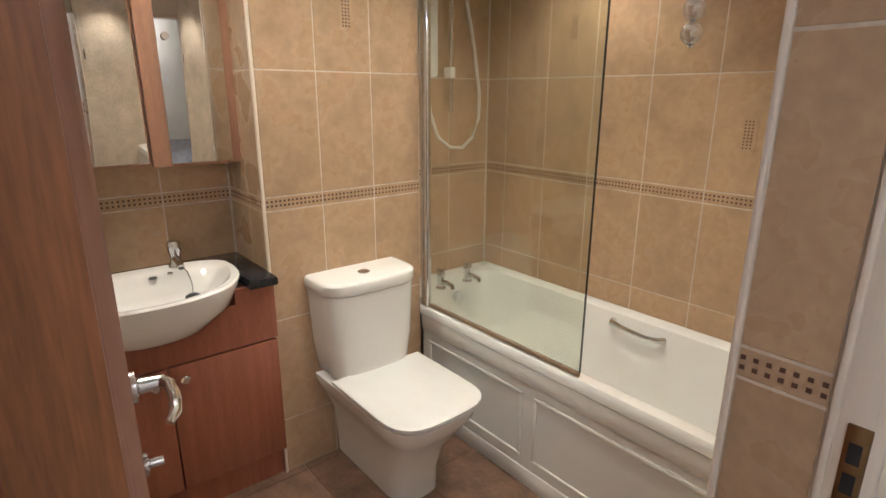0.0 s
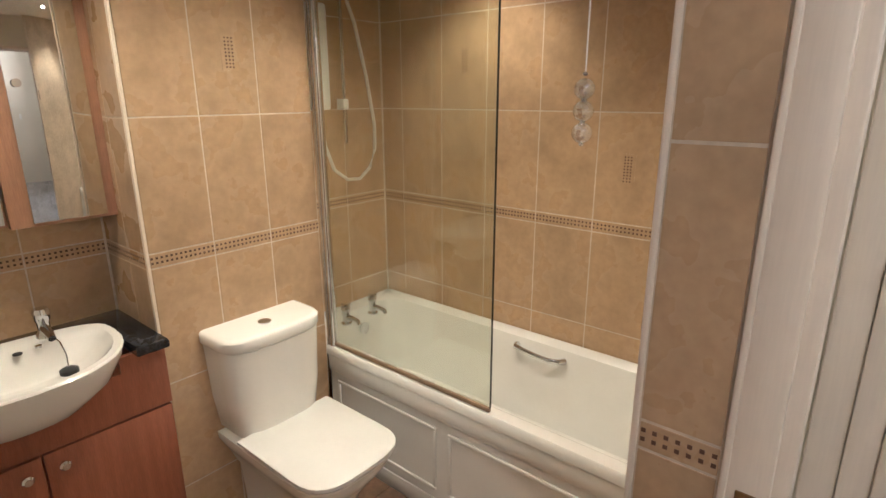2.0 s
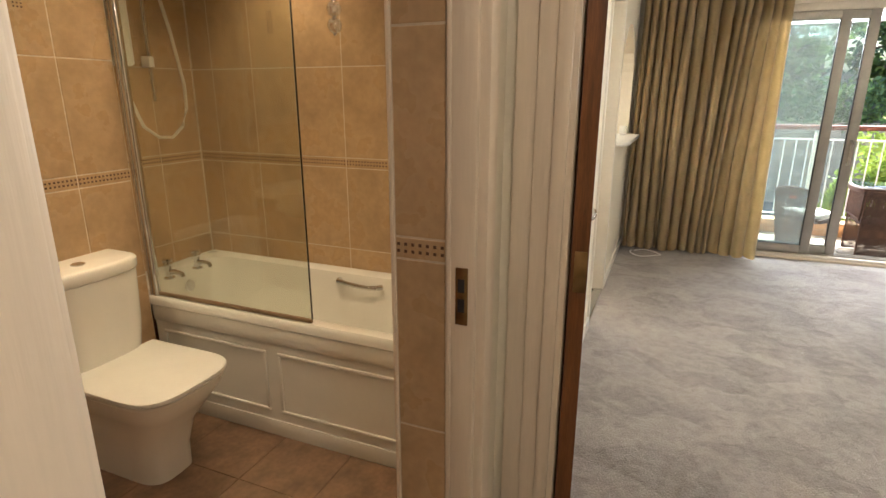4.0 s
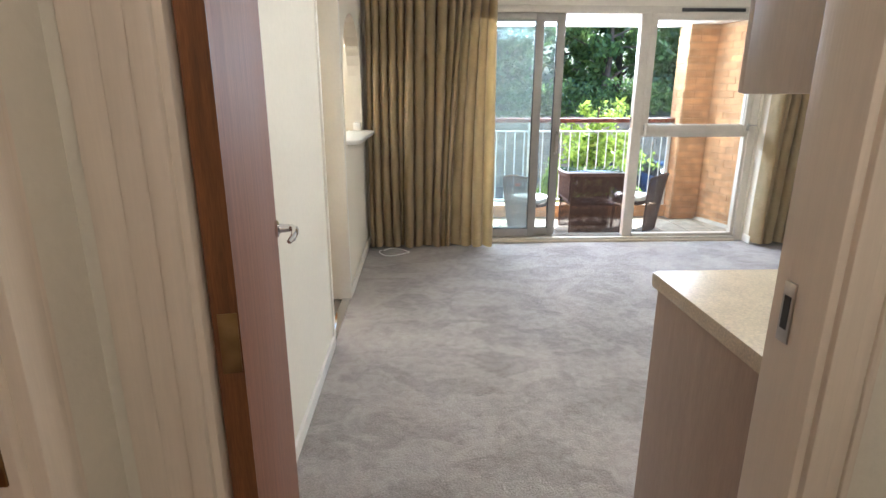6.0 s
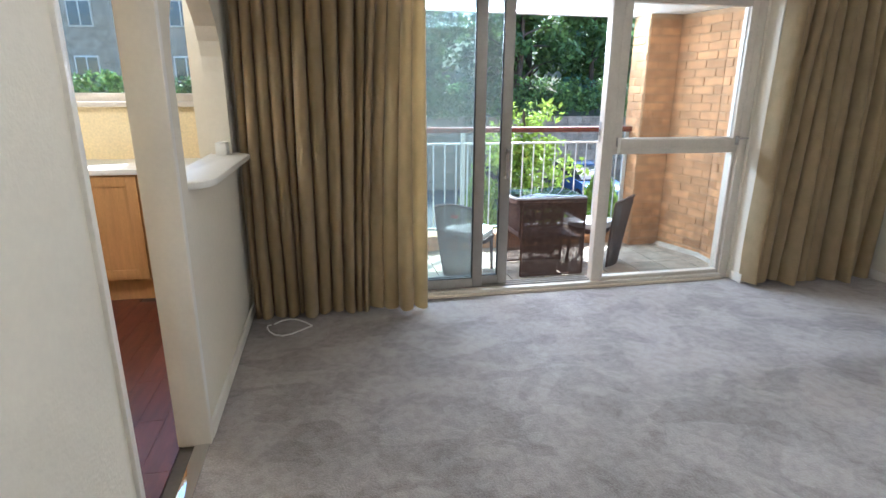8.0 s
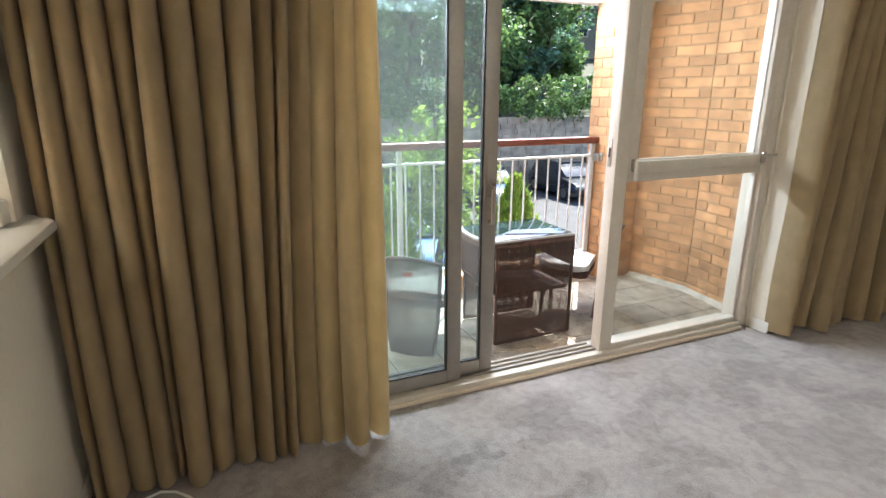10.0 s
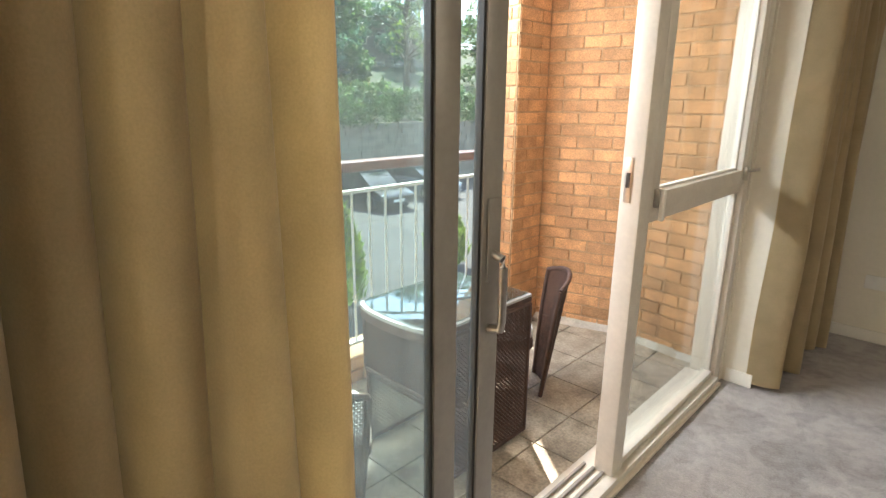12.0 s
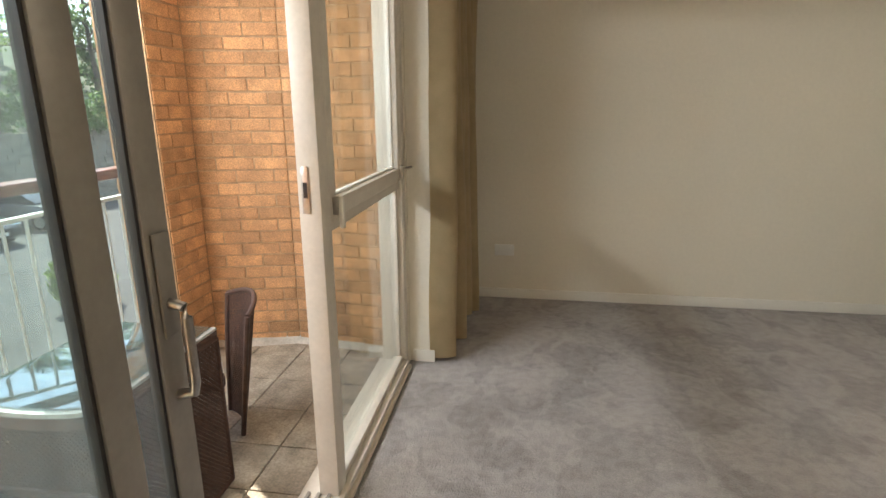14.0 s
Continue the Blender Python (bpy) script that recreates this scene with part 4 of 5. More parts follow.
# Added bases over the living room fill lights, out of view.
for x, y in LIVING_FILLS:
    cl = thing("fill_lamp_base", "round white flush lamp base, added unseen in living room", "ceiling light", (x, y, 2.4), "living room ceiling lamps")
    part("base", lathe(bmesh.new(), [(0.11, 0), (0.11, -0.012), (0.09, -0.02)], x, y, 2.4), WHITEPL, cl)
# Made-up base for the kitchen fill light.
kl = thing("fill_lamp_base", "invented plain round base over the kitchen fill light", "ceiling light", (4.6, 1.5, 2.4))
part("base", lathe(bmesh.new(), [(0.11, 0), (0.11, -0.012), (0.09, -0.02)], 4.6, 1.5, 2.4), WHITEPL, kl)
# Invented fitting above the hall fill light.
hl = thing("fill_lamp_base", "invented plain round base over the hall fill light", "ceiling light", (-0.25, -0.75, 2.4))
part("base", lathe(bmesh.new(), [(0.10, 0), (0.10, -0.02), (0.04, -0.03)], -0.25, -0.75, 2.4), WHITEPL, hl)
# hall switch that the mirror shows
hsw = thing("light_switch", "white light switch plate on the hall wall", "switch", (0.25, -1.5, 1.2))
part("plate", boxes((0.2, 0.29, -1.5, -1.49, 1.15, 1.24), bevel=0.003), WHITEPL, hsw)

# ---- bathroom tiles ----
TILE_MESH = {}


def tile_mesh(w, h):
    key = (round(w, 3), round(h, 3))
    if key not in TILE_MESH:
        TILE_MESH[key] = mesh_of("tile", boxes((-w / 2, w / 2, -0.004, 0.004, -h / 2, h / 2), bevel=0.0015), TILE)
    return TILE_MESH[key]


ZB = [0.0, 0.236, 0.659, 1.078, 1.128, 1.56, 1.98, 2.36]
GAP = 0.005


def tile_wall(parent, face, at, us):
    """Tiles on a wall. face '-y': wall plane y=at, us along x; '-x': plane x=at, us along y."""
    dots = bmesh.new()
    for u0, u1 in zip(us, us[1:]):
        for z0, z1 in zip(ZB, ZB[1:]):
            me = tile_mesh(u1 - u0 - GAP, z1 - z0 - GAP)
            uc, zc = (u0 + u1) / 2, (z0 + z1) / 2
            if face == "-y":
                piece("tile", me, parent, uc, at + 0.0028, zc)
            else:
                piece("tile", me, parent, at + 0.0028, uc, zc, -90)
        n = max(2, round((u1 - u0) / 0.0165))
        for k in range(n):
            for z in (1.096, 1.112):
                u = u0 + (k + 0.5) * (u1 - u0) / n
                r = [u - 0.0036, u + 0.0036]
                if face == "-y":
                    box(dots, r[0], r[1], at - 0.0022, at - 0.0008, z - 0.0036, z + 0.0036)
                else:
                    box(dots, at - 0.0022, at - 0.0008, r[0], r[1], z - 0.0036, z + 0.0036)
    tagged(part("mosaic_dots", dots, DOT, parent), kind="stuff")


tile_wall(w_toilet, "-y", DY, [0.706, 0.93, 1.158, 1.385])
tile_wall(w_far, "-x", BX, [0.30, 0.44, 0.705, 0.97, 1.238, 1.515, 1.78, 2.045, 2.185])
tile_wall(w_vanity, "-y", BY, [-0.2, -0.06, 0.195, 0.45, 0.695])
tile_wall(w_vanity, "-y", BY, [1.39, 1.565, 1.83, 2.095])
tile_wall(w_pillar, "-x", 0.80, [0.166, 0.288])
tile_wall(w_toilet, "-x", 0.70, [1.87, 2.0, 2.185])


def decor(parent, face, at, u, z):
    """Small perforated decor insert: three by ten dark squares."""
    bm, dots = bmesh.new(), bmesh.new()
    if face == "-y":
        box(bm, u - 0.029, u + 0.029, at - 0.0030, at - 0.0005, z - 0.058, z + 0.058)
    else:
        box(bm, at - 0.0030, at - 0.0005, u - 0.029, u + 0.029, z - 0.058, z + 0.058)
    for i in range(3):
        for k in range(9):
            a, b = u + (i - 1) * 0.0125, z + (k - 4) * 0.0118
            if face == "-y":
                box(dots, a - 0.0027, a + 0.0027, at - 0.0042, at - 0.0028, b - 0.0027, b + 0.0027)
            else:
                box(dots, at - 0.0042, at - 0.0028, a - 0.0027, a + 0.0027, b - 0.0027, b + 0.0027)
    p = part("decor_insert", bm, TILE, parent)
    tagged(part("mosaic_dots", dots, DOT, p), kind="stuff")


decor(w_toilet, "-y", DY, 1.06, 1.765)
decor(w_far, "-x", BX, 0.84, 1.345)
decor(w_far, "-x", BX, 1.64, 1.775)
# floor tiles
FT = mesh_of("floor_tile", boxes((-0.1635, 0.1635, -0.1635, 0.1635, -0.006, 0.0), bevel=0.001), FTILE)
for i in range(7):
    for k in range(7):
        x, y = -0.05 + i * 0.33, 0.33 + k * 0.33
        if -0.2 < x < 1.6 and y < 2.3:
            piece("tile", FT, w_bfloor, x, y, 0.001)

# ---- balcony ----
bfl = struct("floor_balcony", boxes((5.5, 7.08, -4.2, 0.2, -0.30, -0.094)), JOINT, "weathered beige slab balcony floor", "balcony floor")
struct("ceiling_balcony", boxes((5.5, 7.08, -4.2, 0.2, 2.172, 2.42)), CEIL, "white painted balcony soffit", "ceiling")
struct("wall_upper_front", boxes((5.36, 6.5, -12.0, 8.0, 2.52, 8.5)), BRICK, "brick facade above the balcony", "wall")
slab = mesh_of("slab", boxes((-0.1465, 0.1465, -0.1465, 0.1465, -0.012, 0.0), bevel=0.002), SLAB)
for i in range(6):
    for k in range(14):
        x, y = 5.66 + i * 0.299, -3.85 + k * 0.299
        if x < 6.9:
            piece("slab", slab, bfl, x, y, -0.082)
PIER, BOW, NEAR = (6.70, -3.79), (6.18, -3.925), (5.50, -3.86)


def side_wall():
    bm = prism(bmesh.new(), [PIER, BOW, NEAR, (5.50, -4.2), (6.70, -4.2)], -0.2, 2.17)
    box(bm, 6.70, 6.98, -4.2, -3.46, -0.2, 2.17)
    return bm


bw = struct("wall_balcony", side_wall(), MORTAR, "orange-brown brick balcony side wall and pier", "wall")
BRM = {}


def brick(parent, x, y, z, length, rz):
    key = round(length, 3)
    if key not in BRM:
        w = key / 2 - 0.0045
        BRM[key] = mesh_of("brick", boxes((-w, w, -0.0065, 0.010, -0.0330, 0.0330), bevel=0.003), BRICK)
    ob = piece("brick", BRM[key], parent, x, y, z, rz)
    return ob


def brick_run(parent, p0, p1, rows=30):
    """Stretcher bond between two plan points; the faces look to the right-hand side of the run."""
    p0, p1 = Vector(p0), Vector(p1)
    length, d = (p1 - p0).length, (p1 - p0).normalized()
    rz = math.degrees(math.atan2(d.y, d.x))
    side = Vector((d.y, -d.x))
    for r in range(rows):
        u = 0.0
        z = -0.05 + r * 0.0765
        if z > 2.13:
            break
        first = 0.1125 if r % 2 else 0.225
        while u < length - 0.01:
            w = min(first if u == 0.0 else 0.225, length - u)
            if w > 0.02:
                c = p0 + d * (u + w / 2) + side * random.uniform(-0.002, 0.002)
                brick(parent, c.x, c.y, z + random.uniform(-0.0015, 0.0015), w, rz + random.uniform(-0.25, 0.25))
            u += w


brick_run(bw, BOW, NEAR)
brick_run(bw, PIER, BOW)
brick_run(bw, (6.70, -3.465), (6.70, -3.785))
brick_run(bw, (6.98, -3.46), (6.705, -3.46))
bm = bmesh.new()
loft(bm, [[(x, y - 0.01, -0.095), (x, y + q, -0.095), (x, y + q * 0.6, -0.07), (x, y - 0.01, -0.035)] for x, y, q in ((5.51, -3.86, 0.05), (5.75, -3.885, 0.065), (5.97, -3.905, 0.05), (6.18, -3.922, 0.05), (6.42, -3.862, 0.075), (6.69, -3.795, 0.06))])
struct("trim_mortar_fillet", bm, CEMENT, "pale rough mortar fillet along the wall foot", "trim")
kb = struct("wall_kerb", boxes((6.84, 7.06, -3.45, 0.2, -0.2, 0.065)), MORTAR, "low brick kerb under the railing", "kerb")
for k in range(16):
    brick(kb, 6.835, -3.33 + k * 0.225, -0.045, 0.225, 270)
    brick(kb, 6.835, -3.33 + k * 0.225 - 0.1, 0.03, 0.225, 270)
struct("wall_balcony_north", boxes((5.5, 7.08, 0.16, 0.199, -0.2, 2.17)), BRICK, "brick balcony end wall", "wall")

rl = thing("railing", "white metal balcony railing with red-brown wooden handrail", "railing", (6.870, -1.7, 0.065))
part("handrail", boxes((6.825, 6.925, -3.455, 0.15, 1.075, 1.128), bevel=0.012), RAILWOOD, rl, "varnished red-brown wooden handrail")
part("top_bar", boxes((6.855, 6.895, -3.43, 0.15, 0.962, 0.980), bevel=0.003), RAILPAINT, rl)
part("bottom_bar", boxes((6.855, 6.895, -3.43, 0.15, 0.128, 0.145), bevel=0.003), RAILPAINT, rl)
bal = mesh_of("baluster", tube(bmesh.new(), [(0, 0, 0.14), (0, 0, 0.96)], 0.0075, 8), RAILPAINT, 40)
for k in range(32):
    o = piece("baluster", bal, rl, 0, 0, 0)
    o.matrix_basis = pose(6.875, -3.33 + k * 0.113, 0)
    o.matrix_parent_inverse = rl.matrix_basis.inverted()
for y in (-3.42, -1.7, 0.10):
    part("post", boxes((6.860, 6.890, y - 0.02, y + 0.02, 0.06, 1.07), bevel=0.003), RAILPAINT, rl)
part("wall_bracket", boxes((6.790, 6.870, -3.455, -3.42, 0.93, 0.99), (6.770, 6.800, -3.457, -3.44, 0.93, 1.0), bevel=0.003), STEEL, rl)


# ---- rattan set ----
def weave(bm, point, nu, nv, w, solid=None):
    """Woven strands over a surface point(u, v) -> place, normal. Upright strands pass behind and before the lying ones."""
    for j in range(nv):
        v = (j + 0.5) / nv
        prev = None
        steps = nu
        for i in range(steps + 1):
            u = i / steps
            p, nrm = point(u, v)
            p = Vector(p) + Vector(nrm) * (0.0022 if (i + j) % 2 else -0.0022)
            up = Vector(point(u, min(1, v + 0.01))[0]) - Vector(point(u, max(0, v - 0.01))[0])
            up.normalize()
            n = Vector(nrm) * 0.0012
            ring = [bm.verts.new(p + up * w + n), bm.verts.new(p - up * w + n), bm.verts.new(p - up * w - n), bm.verts.new(p + up * w - n)]
            if prev:
                for k in range(4):
                    bm.faces.new((prev[k], prev[(k + 1) % 4], ring[(k + 1) % 4], ring[k]))
            prev = ring
    for i in range(nu):
        u = (i + 0.5) / nu
        a, n = point(u, 0)
        pts = [Vector(point(u, k / 4)[0]) for k in range(5)]
        tube(bm, pts, 0.0026, 5)
    return bm


def flat_panel(p0, p1, z0, z1):
    p0, p1 = Vector((*p0, 0)), Vector((*p1, 0))
    d = p1 - p0
    n = Vector((-d.y, d.x, 0)).normalized()
    return lambda u, v: ((p0 + d * u) + Vector((0, 0, z0 + (z1 - z0) * v)), n)


def frame_panel(name, p0, p1, z0, z1, parent, nu, nv, w=0.0032):
    pt = flat_panel(p0, p1, z0, z1)
    a = tagged(part(name, weave(bmesh.new(), pt, nu, nv, w), WICKER, parent, "dark brown woven rattan panel"), kind="stuff")
    bm = bmesh.new()
    c = [pt(0, 0)[0], pt(1, 0)[0], pt(1, 1)[0], pt(0, 1)[0]]
    for s, e in zip(c, c[1:] + c[:1]):
        tube(bm, [s, e], 0.010, 8)
    part("edge_binding", bm, WICKER, a)
    return a


FZ = -0.082
tb = thing("garden_table", "dark brown rattan balcony table with glass top", "table", (6.12, -2.24, FZ))
TOP = [(5.90, -2.555), (6.36, -2.555)] + [(6.13 + 0.23 * math.cos(t), -1.98 + 0.075 * math.sin(t) ** 0.8 if 0 < t < math.pi else -1.98) for t in [math.pi * k / 14 for k in range(15)]]
part("apron", prism(bmesh.new(), TOP, 0.555, 0.592), WICKER, tb)
part("rim", prism(bmesh.new(), TOP, 0.592, 0.606, 0.004), material("table_rim", (0.42, 0.40, 0.38), 0.4, vary=0.1), tb, "pale greyish table rim")
g = part("glass_top", prism(bmesh.new(), [(6.13 + (x - 6.13) * 0.95, -2.25 + (y + 2.25) * 0.95) for x, y in TOP], 0.607, 0.613, 0.002), clear_glass("table_glass", (0.55, 0.64, 0.64), 0.3), tb, "clear tempered glass top")
frame_panel("panel", (5.90, -2.545), (5.90, -1.985), FZ + 0.015, 0.565, tb, 56, 62)
frame_panel("panel", (6.35, -2.545), (6.35, -1.985), FZ + 0.015, 0.565, tb, 56, 62)
frame_panel("end_panel", (5.91, -1.965), (6.34, -1.965), 0.30, 0.565, tb, 42, 26)
frame_panel("end_panel", (5.91, -2.55), (6.34, -2.55), 0.40, 0.565, tb, 42, 16)
part("shelf", boxes((5.92, 6.33, -2.53, -2.0, 0.235, 0.255), bevel=0.004), WICKER, tb)


def chair(label, at, rz, opening=True):
    """Rattan chair with a tall curved back that reaches the floor; local back at y=0, seat towards +y."""
    c = thing("garden_chair", label, "chair", (0, 0, 0), "rattan balcony chairs")
    def curve(u, v):
        a = (u - 0.5) * 1.5
        r = 0.28
        half = 1.0 - 0.35 * (1 - v) ** 1.5
        return (Vector((r * math.sin(a * half), r * (1 - math.cos(a * half)) - 0.03 - 0.10 * v, 0.01 + v * (0.60 + 0.05 * math.cos(a * 2)))), Vector((math.sin(a * half), -math.cos(a * half), 0)))
    b = part("backrest", weave(bmesh.new(), curve, 40, 60, 0.0036), WICKER, c, "dark brown woven curved back")
    bm = bmesh.new()
    for u in (0.0, 1.0):
        tube(bm, [curve(u, k / 10)[0] for k in range(11)], 0.012, 8)
    tube(bm, [curve(k / 12, 1.0)[0] for k in range(13)], 0.012, 8)
    part("edge_binding", bm, WICKER, b)
    if opening:
        part("label_tag", prism(bmesh.new(), [(-0.02, -0.105), (0.04, -0.105), (0.04, -0.118), (-0.02, -0.118)], 0.55, 0.58), material("tag_red", (0.35, 0.08, 0.04), 0.5, vary=0.05), c, "small red-brown opening near the top")
    part("seat", prism(bmesh.new(), [(x, y + 0.03) for x, y in rounded(-0.20, 0.20, 0.03, 0.40, [0.15, 0.15, 0.04, 0.04])], 0.305, 0.345, 0.006), WICKER, c)
    part("cushion", prism(bmesh.new(), [(x, y + 0.03) for x, y in rounded(-0.19, 0.19, 0.03, 0.40, [0.16, 0.16, 0.06, 0.06])], 0.347, 0.395, 0.018), CUSHION, c, "white seat cushion")
    for x in (-0.15, 0.15):
        part("leg", tube(bmesh.new(), [(x, 0.36, 0.31), (x * 1.05, 0.38, 0.0)], [0.017, 0.013], 8), WICKER, c)
    c.matrix_basis = pose(*at, 0, 0, rz)
    return c


chair("dark brown rattan chair with white cushion beside brick wall", (6.10, -2.95, FZ), -48, False)
chair("dark brown rattan chair with white cushion, back to curtain side", (5.99, -1.46, FZ), 232)

# ---- outdoors ----
GZ = -2.7
struct("ground", boxes((-400, 900, -900, 900, GZ - 1.0, GZ)), ASPHALT, "dappled grey asphalt car park", "ground")
rw = struct("wall_retaining", boxes((25.0, 25.6, -60, 40, GZ, 0.45)), STONE, "tall coursed stone retaining wall", "wall")
rnd = random.Random(5)
bm = bmesh.new()
for r in range(13):
    y = -34.0
    while y < 22:
        w = rnd.uniform(0.35, 0.85)
        box(bm, 24.97 - rnd.uniform(0, 0.05), 25.05, y, y + w - 0.03, GZ + r * 0.24, GZ + r * 0.24 + 0.22)
        y += w
tagged(part("stones", bm, STONE, rw, smooth=30), kind="stuff")
bm = bmesh.new()
vs = []
for i in range(22):
    for k in range(61):
        x, y = 25.5 + i * 3.2, -90 + k * 2.6
        z = 0.4 + i * 0.62 + 0.5 * noise.noise((x * 0.2, y * 0.2, 0))
        vs.append(bm.verts.new((x, y, z)))
for i in range(21):
    for k in range(60):
        bm.faces.new((vs[i * 61 + k], vs[i * 61 + k + 1], vs[(i + 1) * 61 + k + 1], vs[(i + 1) * 61 + k]))
struct("ground_bank", bm, EARTH, "wooded earth bank above the stone wall", "bank")


def leaves(places, size, seed):
    """Many small folded leaves round the places (x, y, z, spread): one mesh."""
    r = np.random.RandomState(seed)
    verts, faces = [], []
    for x, y, z, s, n in places:
        d = r.normal(size=(n, 3))
        d /= np.linalg.norm(d, axis=1)[:, None]
        c = np.array((x, y, z)) + d * (s * r.uniform(0.45, 1.0, (n, 1)))
        a = r.normal(size=(n, 3))
        a /= np.linalg.norm(a, axis=1)[:, None]
        b = np.cross(a, r.normal(size=(n, 3)))
        b /= np.linalg.norm(b, axis=1)[:, None]
        q = size * r.uniform(0.6, 1.3, (n, 1))
        for P, A, B in zip(c, a * q, b * q * 0.5):
            k = len(verts)
            verts += [tuple(P - A), tuple(P + B), tuple(P + A), tuple(P - B)]
            faces.append((k, k + 1, k + 2, k + 3))
    me = bpy.data.meshes.new("leaves")
    me.from_pydata(verts, [], faces)
    return me


def tree(label, x, y, z, h, crown, mat, seed, leaf=0.2, clumps=60, per=60, low=0.3, bare=False):
    """Tapered trunk with limbs, and a crown of many leaf clumps with gaps."""
    r = random.Random(seed)
    t = thing("tree", label, "tree", (x, y, z), "trees on the bank")
    bm = bmesh.new()
    top = Vector((x + r.uniform(-0.4, 0.4), y + r.uniform(-0.4, 0.4), z + h * 0.85))
    base = Vector((x, y, z - 0.4))
    tube(bm, [base.lerp(top, k / 5) + Vector((r.uniform(-0.1, 0.1), r.uniform(-0.1, 0.1), 0)) for k in range(6)], [h * 0.028 * (1 - k / 6.2) for k in range(6)], 8)
    tips = []
    for k in range(14 if not bare else 26):
        f = r.uniform(low, 0.9)
        p = base.lerp(top, f)
        a = r.uniform(0, math.tau)
        L = crown * r.uniform(0.5, 1.0) * (1.15 - 0.6 * f)
        e = p + Vector((math.cos(a) * L, math.sin(a) * L, L * r.uniform(0.1, 0.7)))
        m = p.lerp(e, 0.5) + Vector((0, 0, L * 0.1))
        tube(bm, [p, m, e], [h * 0.009, h * 0.006, h * 0.002], 5)
        tips += [m, e]
        if bare:
            for _ in range(4):
                q = m.lerp(e, r.random())
                tube(bm, [q, q + Vector((r.uniform(-1, 1), r.uniform(-1, 1), r.uniform(0.1, 1))) * L * 0.4], [h * 0.003, h * 0.001], 4)
    part("trunk", bm, BARK, t)
    places = []
    for k in range(clumps):
        p = r.choice(tips)
        places.append((p.x + r.uniform(-1, 1) * crown * 0.35, p.y + r.uniform(-1, 1) * crown * 0.35, p.z + r.uniform(-0.6, 0.9) * crown * 0.3, r.uniform(0.12, 0.3) * crown, per))
    me = leaves(places, leaf, seed)
    me.materials.append(mat)
    part_ob = new("crown", me)
    part_ob.parent, part_ob.matrix_parent_inverse = t, t.matrix_basis.inverted()
    return t


def bank_z(x):
    return 0.4 + (x - 25.5) / 3.2 * 0.62


TREES = [(30.5, -27, 1.8, 1.3, 1), (31.5, -20.5, 2.2, 1.4, 1), (36, -38, 9, 3.4, 1), (45, -38, 12, 4.0, 0), (44, -27, 7, 3.0, 1), (29, -14, 6, 2.6, 1), (30.5, -17.5, 7, 2.8, 0), (34, -17, 10, 3.4, 0), (42, -24, 11, 3.6, 1), (28, 0.5, 6, 2.6, 1), (29, -1.5, 9, 3.2, 0), (31, -6, 10, 3.4, 0), (28, -9.5, 7, 2.8, 1), (33, 0, 12, 3.8, 0), (35, -5, 13, 4.0, 0), (33, -12, 9, 3.2, 1),
         (38, -11, 12, 4.0, 0), (40, 1, 14, 4.5, 0), (27.5, -4.5, 5, 2.4, 1), (31, -19, 7, 2.5, 1), (44, -20, 11, 3.8, 1), (48, -30, 12, 4.0, 0)]
for k, (x, y, h, c, kind) in enumerate(TREES):
    tree("tall dark evergreen tree on the bank" if kind == 0 else "sunlit mid-green leafy tree on the bank", x, y, bank_z(x), h, c, LEAFM if kind else LEAF, 20 + k, leaf=0.19, clumps=80, per=55, low=0.1)
tree("bare spring tree with grey trunk on the bank", 29, -22.8, bank_z(29), 8.5, 3.4, LEAFY, 61, leaf=0.09, clumps=26, per=20, low=0.35, bare=True)
tree("bare tangled branches among the evergreens", 28.3, -4.0, bank_z(28), 5.5, 2.2, LEAFM, 63, leaf=0.1, clumps=12, per=20, low=0.1, bare=True)
sap = tree("young bright green leafy tree below the balcony", 12.7, -4.5, GZ, 4.5, 1.25, LEAFY, 71, leaf=0.075, clumps=95, per=38, low=0.35)
# ivy over the wall, one hanging mat
r_ = random.Random(8)
pl = [(25.0 + r_.uniform(-0.25, 0.35), -40 + k * 0.22, 1.25 + 0.35 * noise.noise((k * 0.03, 0, 3)) + r_.uniform(-0.75, 0.75) * (1.0 + 0.4 * noise.noise((k * 0.05, 7, 1))), 0.34, 34) for k in range(280) for _ in range(4)]
me = leaves(pl, 0.10, 12)
me.materials.append(LEAFM)
tagged(new("ivy", me), "dense dark green ivy hanging over stone wall", "ivy", kind="stuff")
pl = [(26.6 + r_.uniform(-0.8, 1.6), -36 + k * 0.25, 1.2 + 0.6 * noise.noise((k * 0.09, 5, 3)) + r_.uniform(-0.5, 0.7), 0.55, 24) for k in range(240)]
me = leaves(pl, 0.12, 13)
me.materials.append(LEAF)
tagged(new("shrubs", me), "dark evergreen shrubs above the retaining wall", "shrub", kind="stuff")


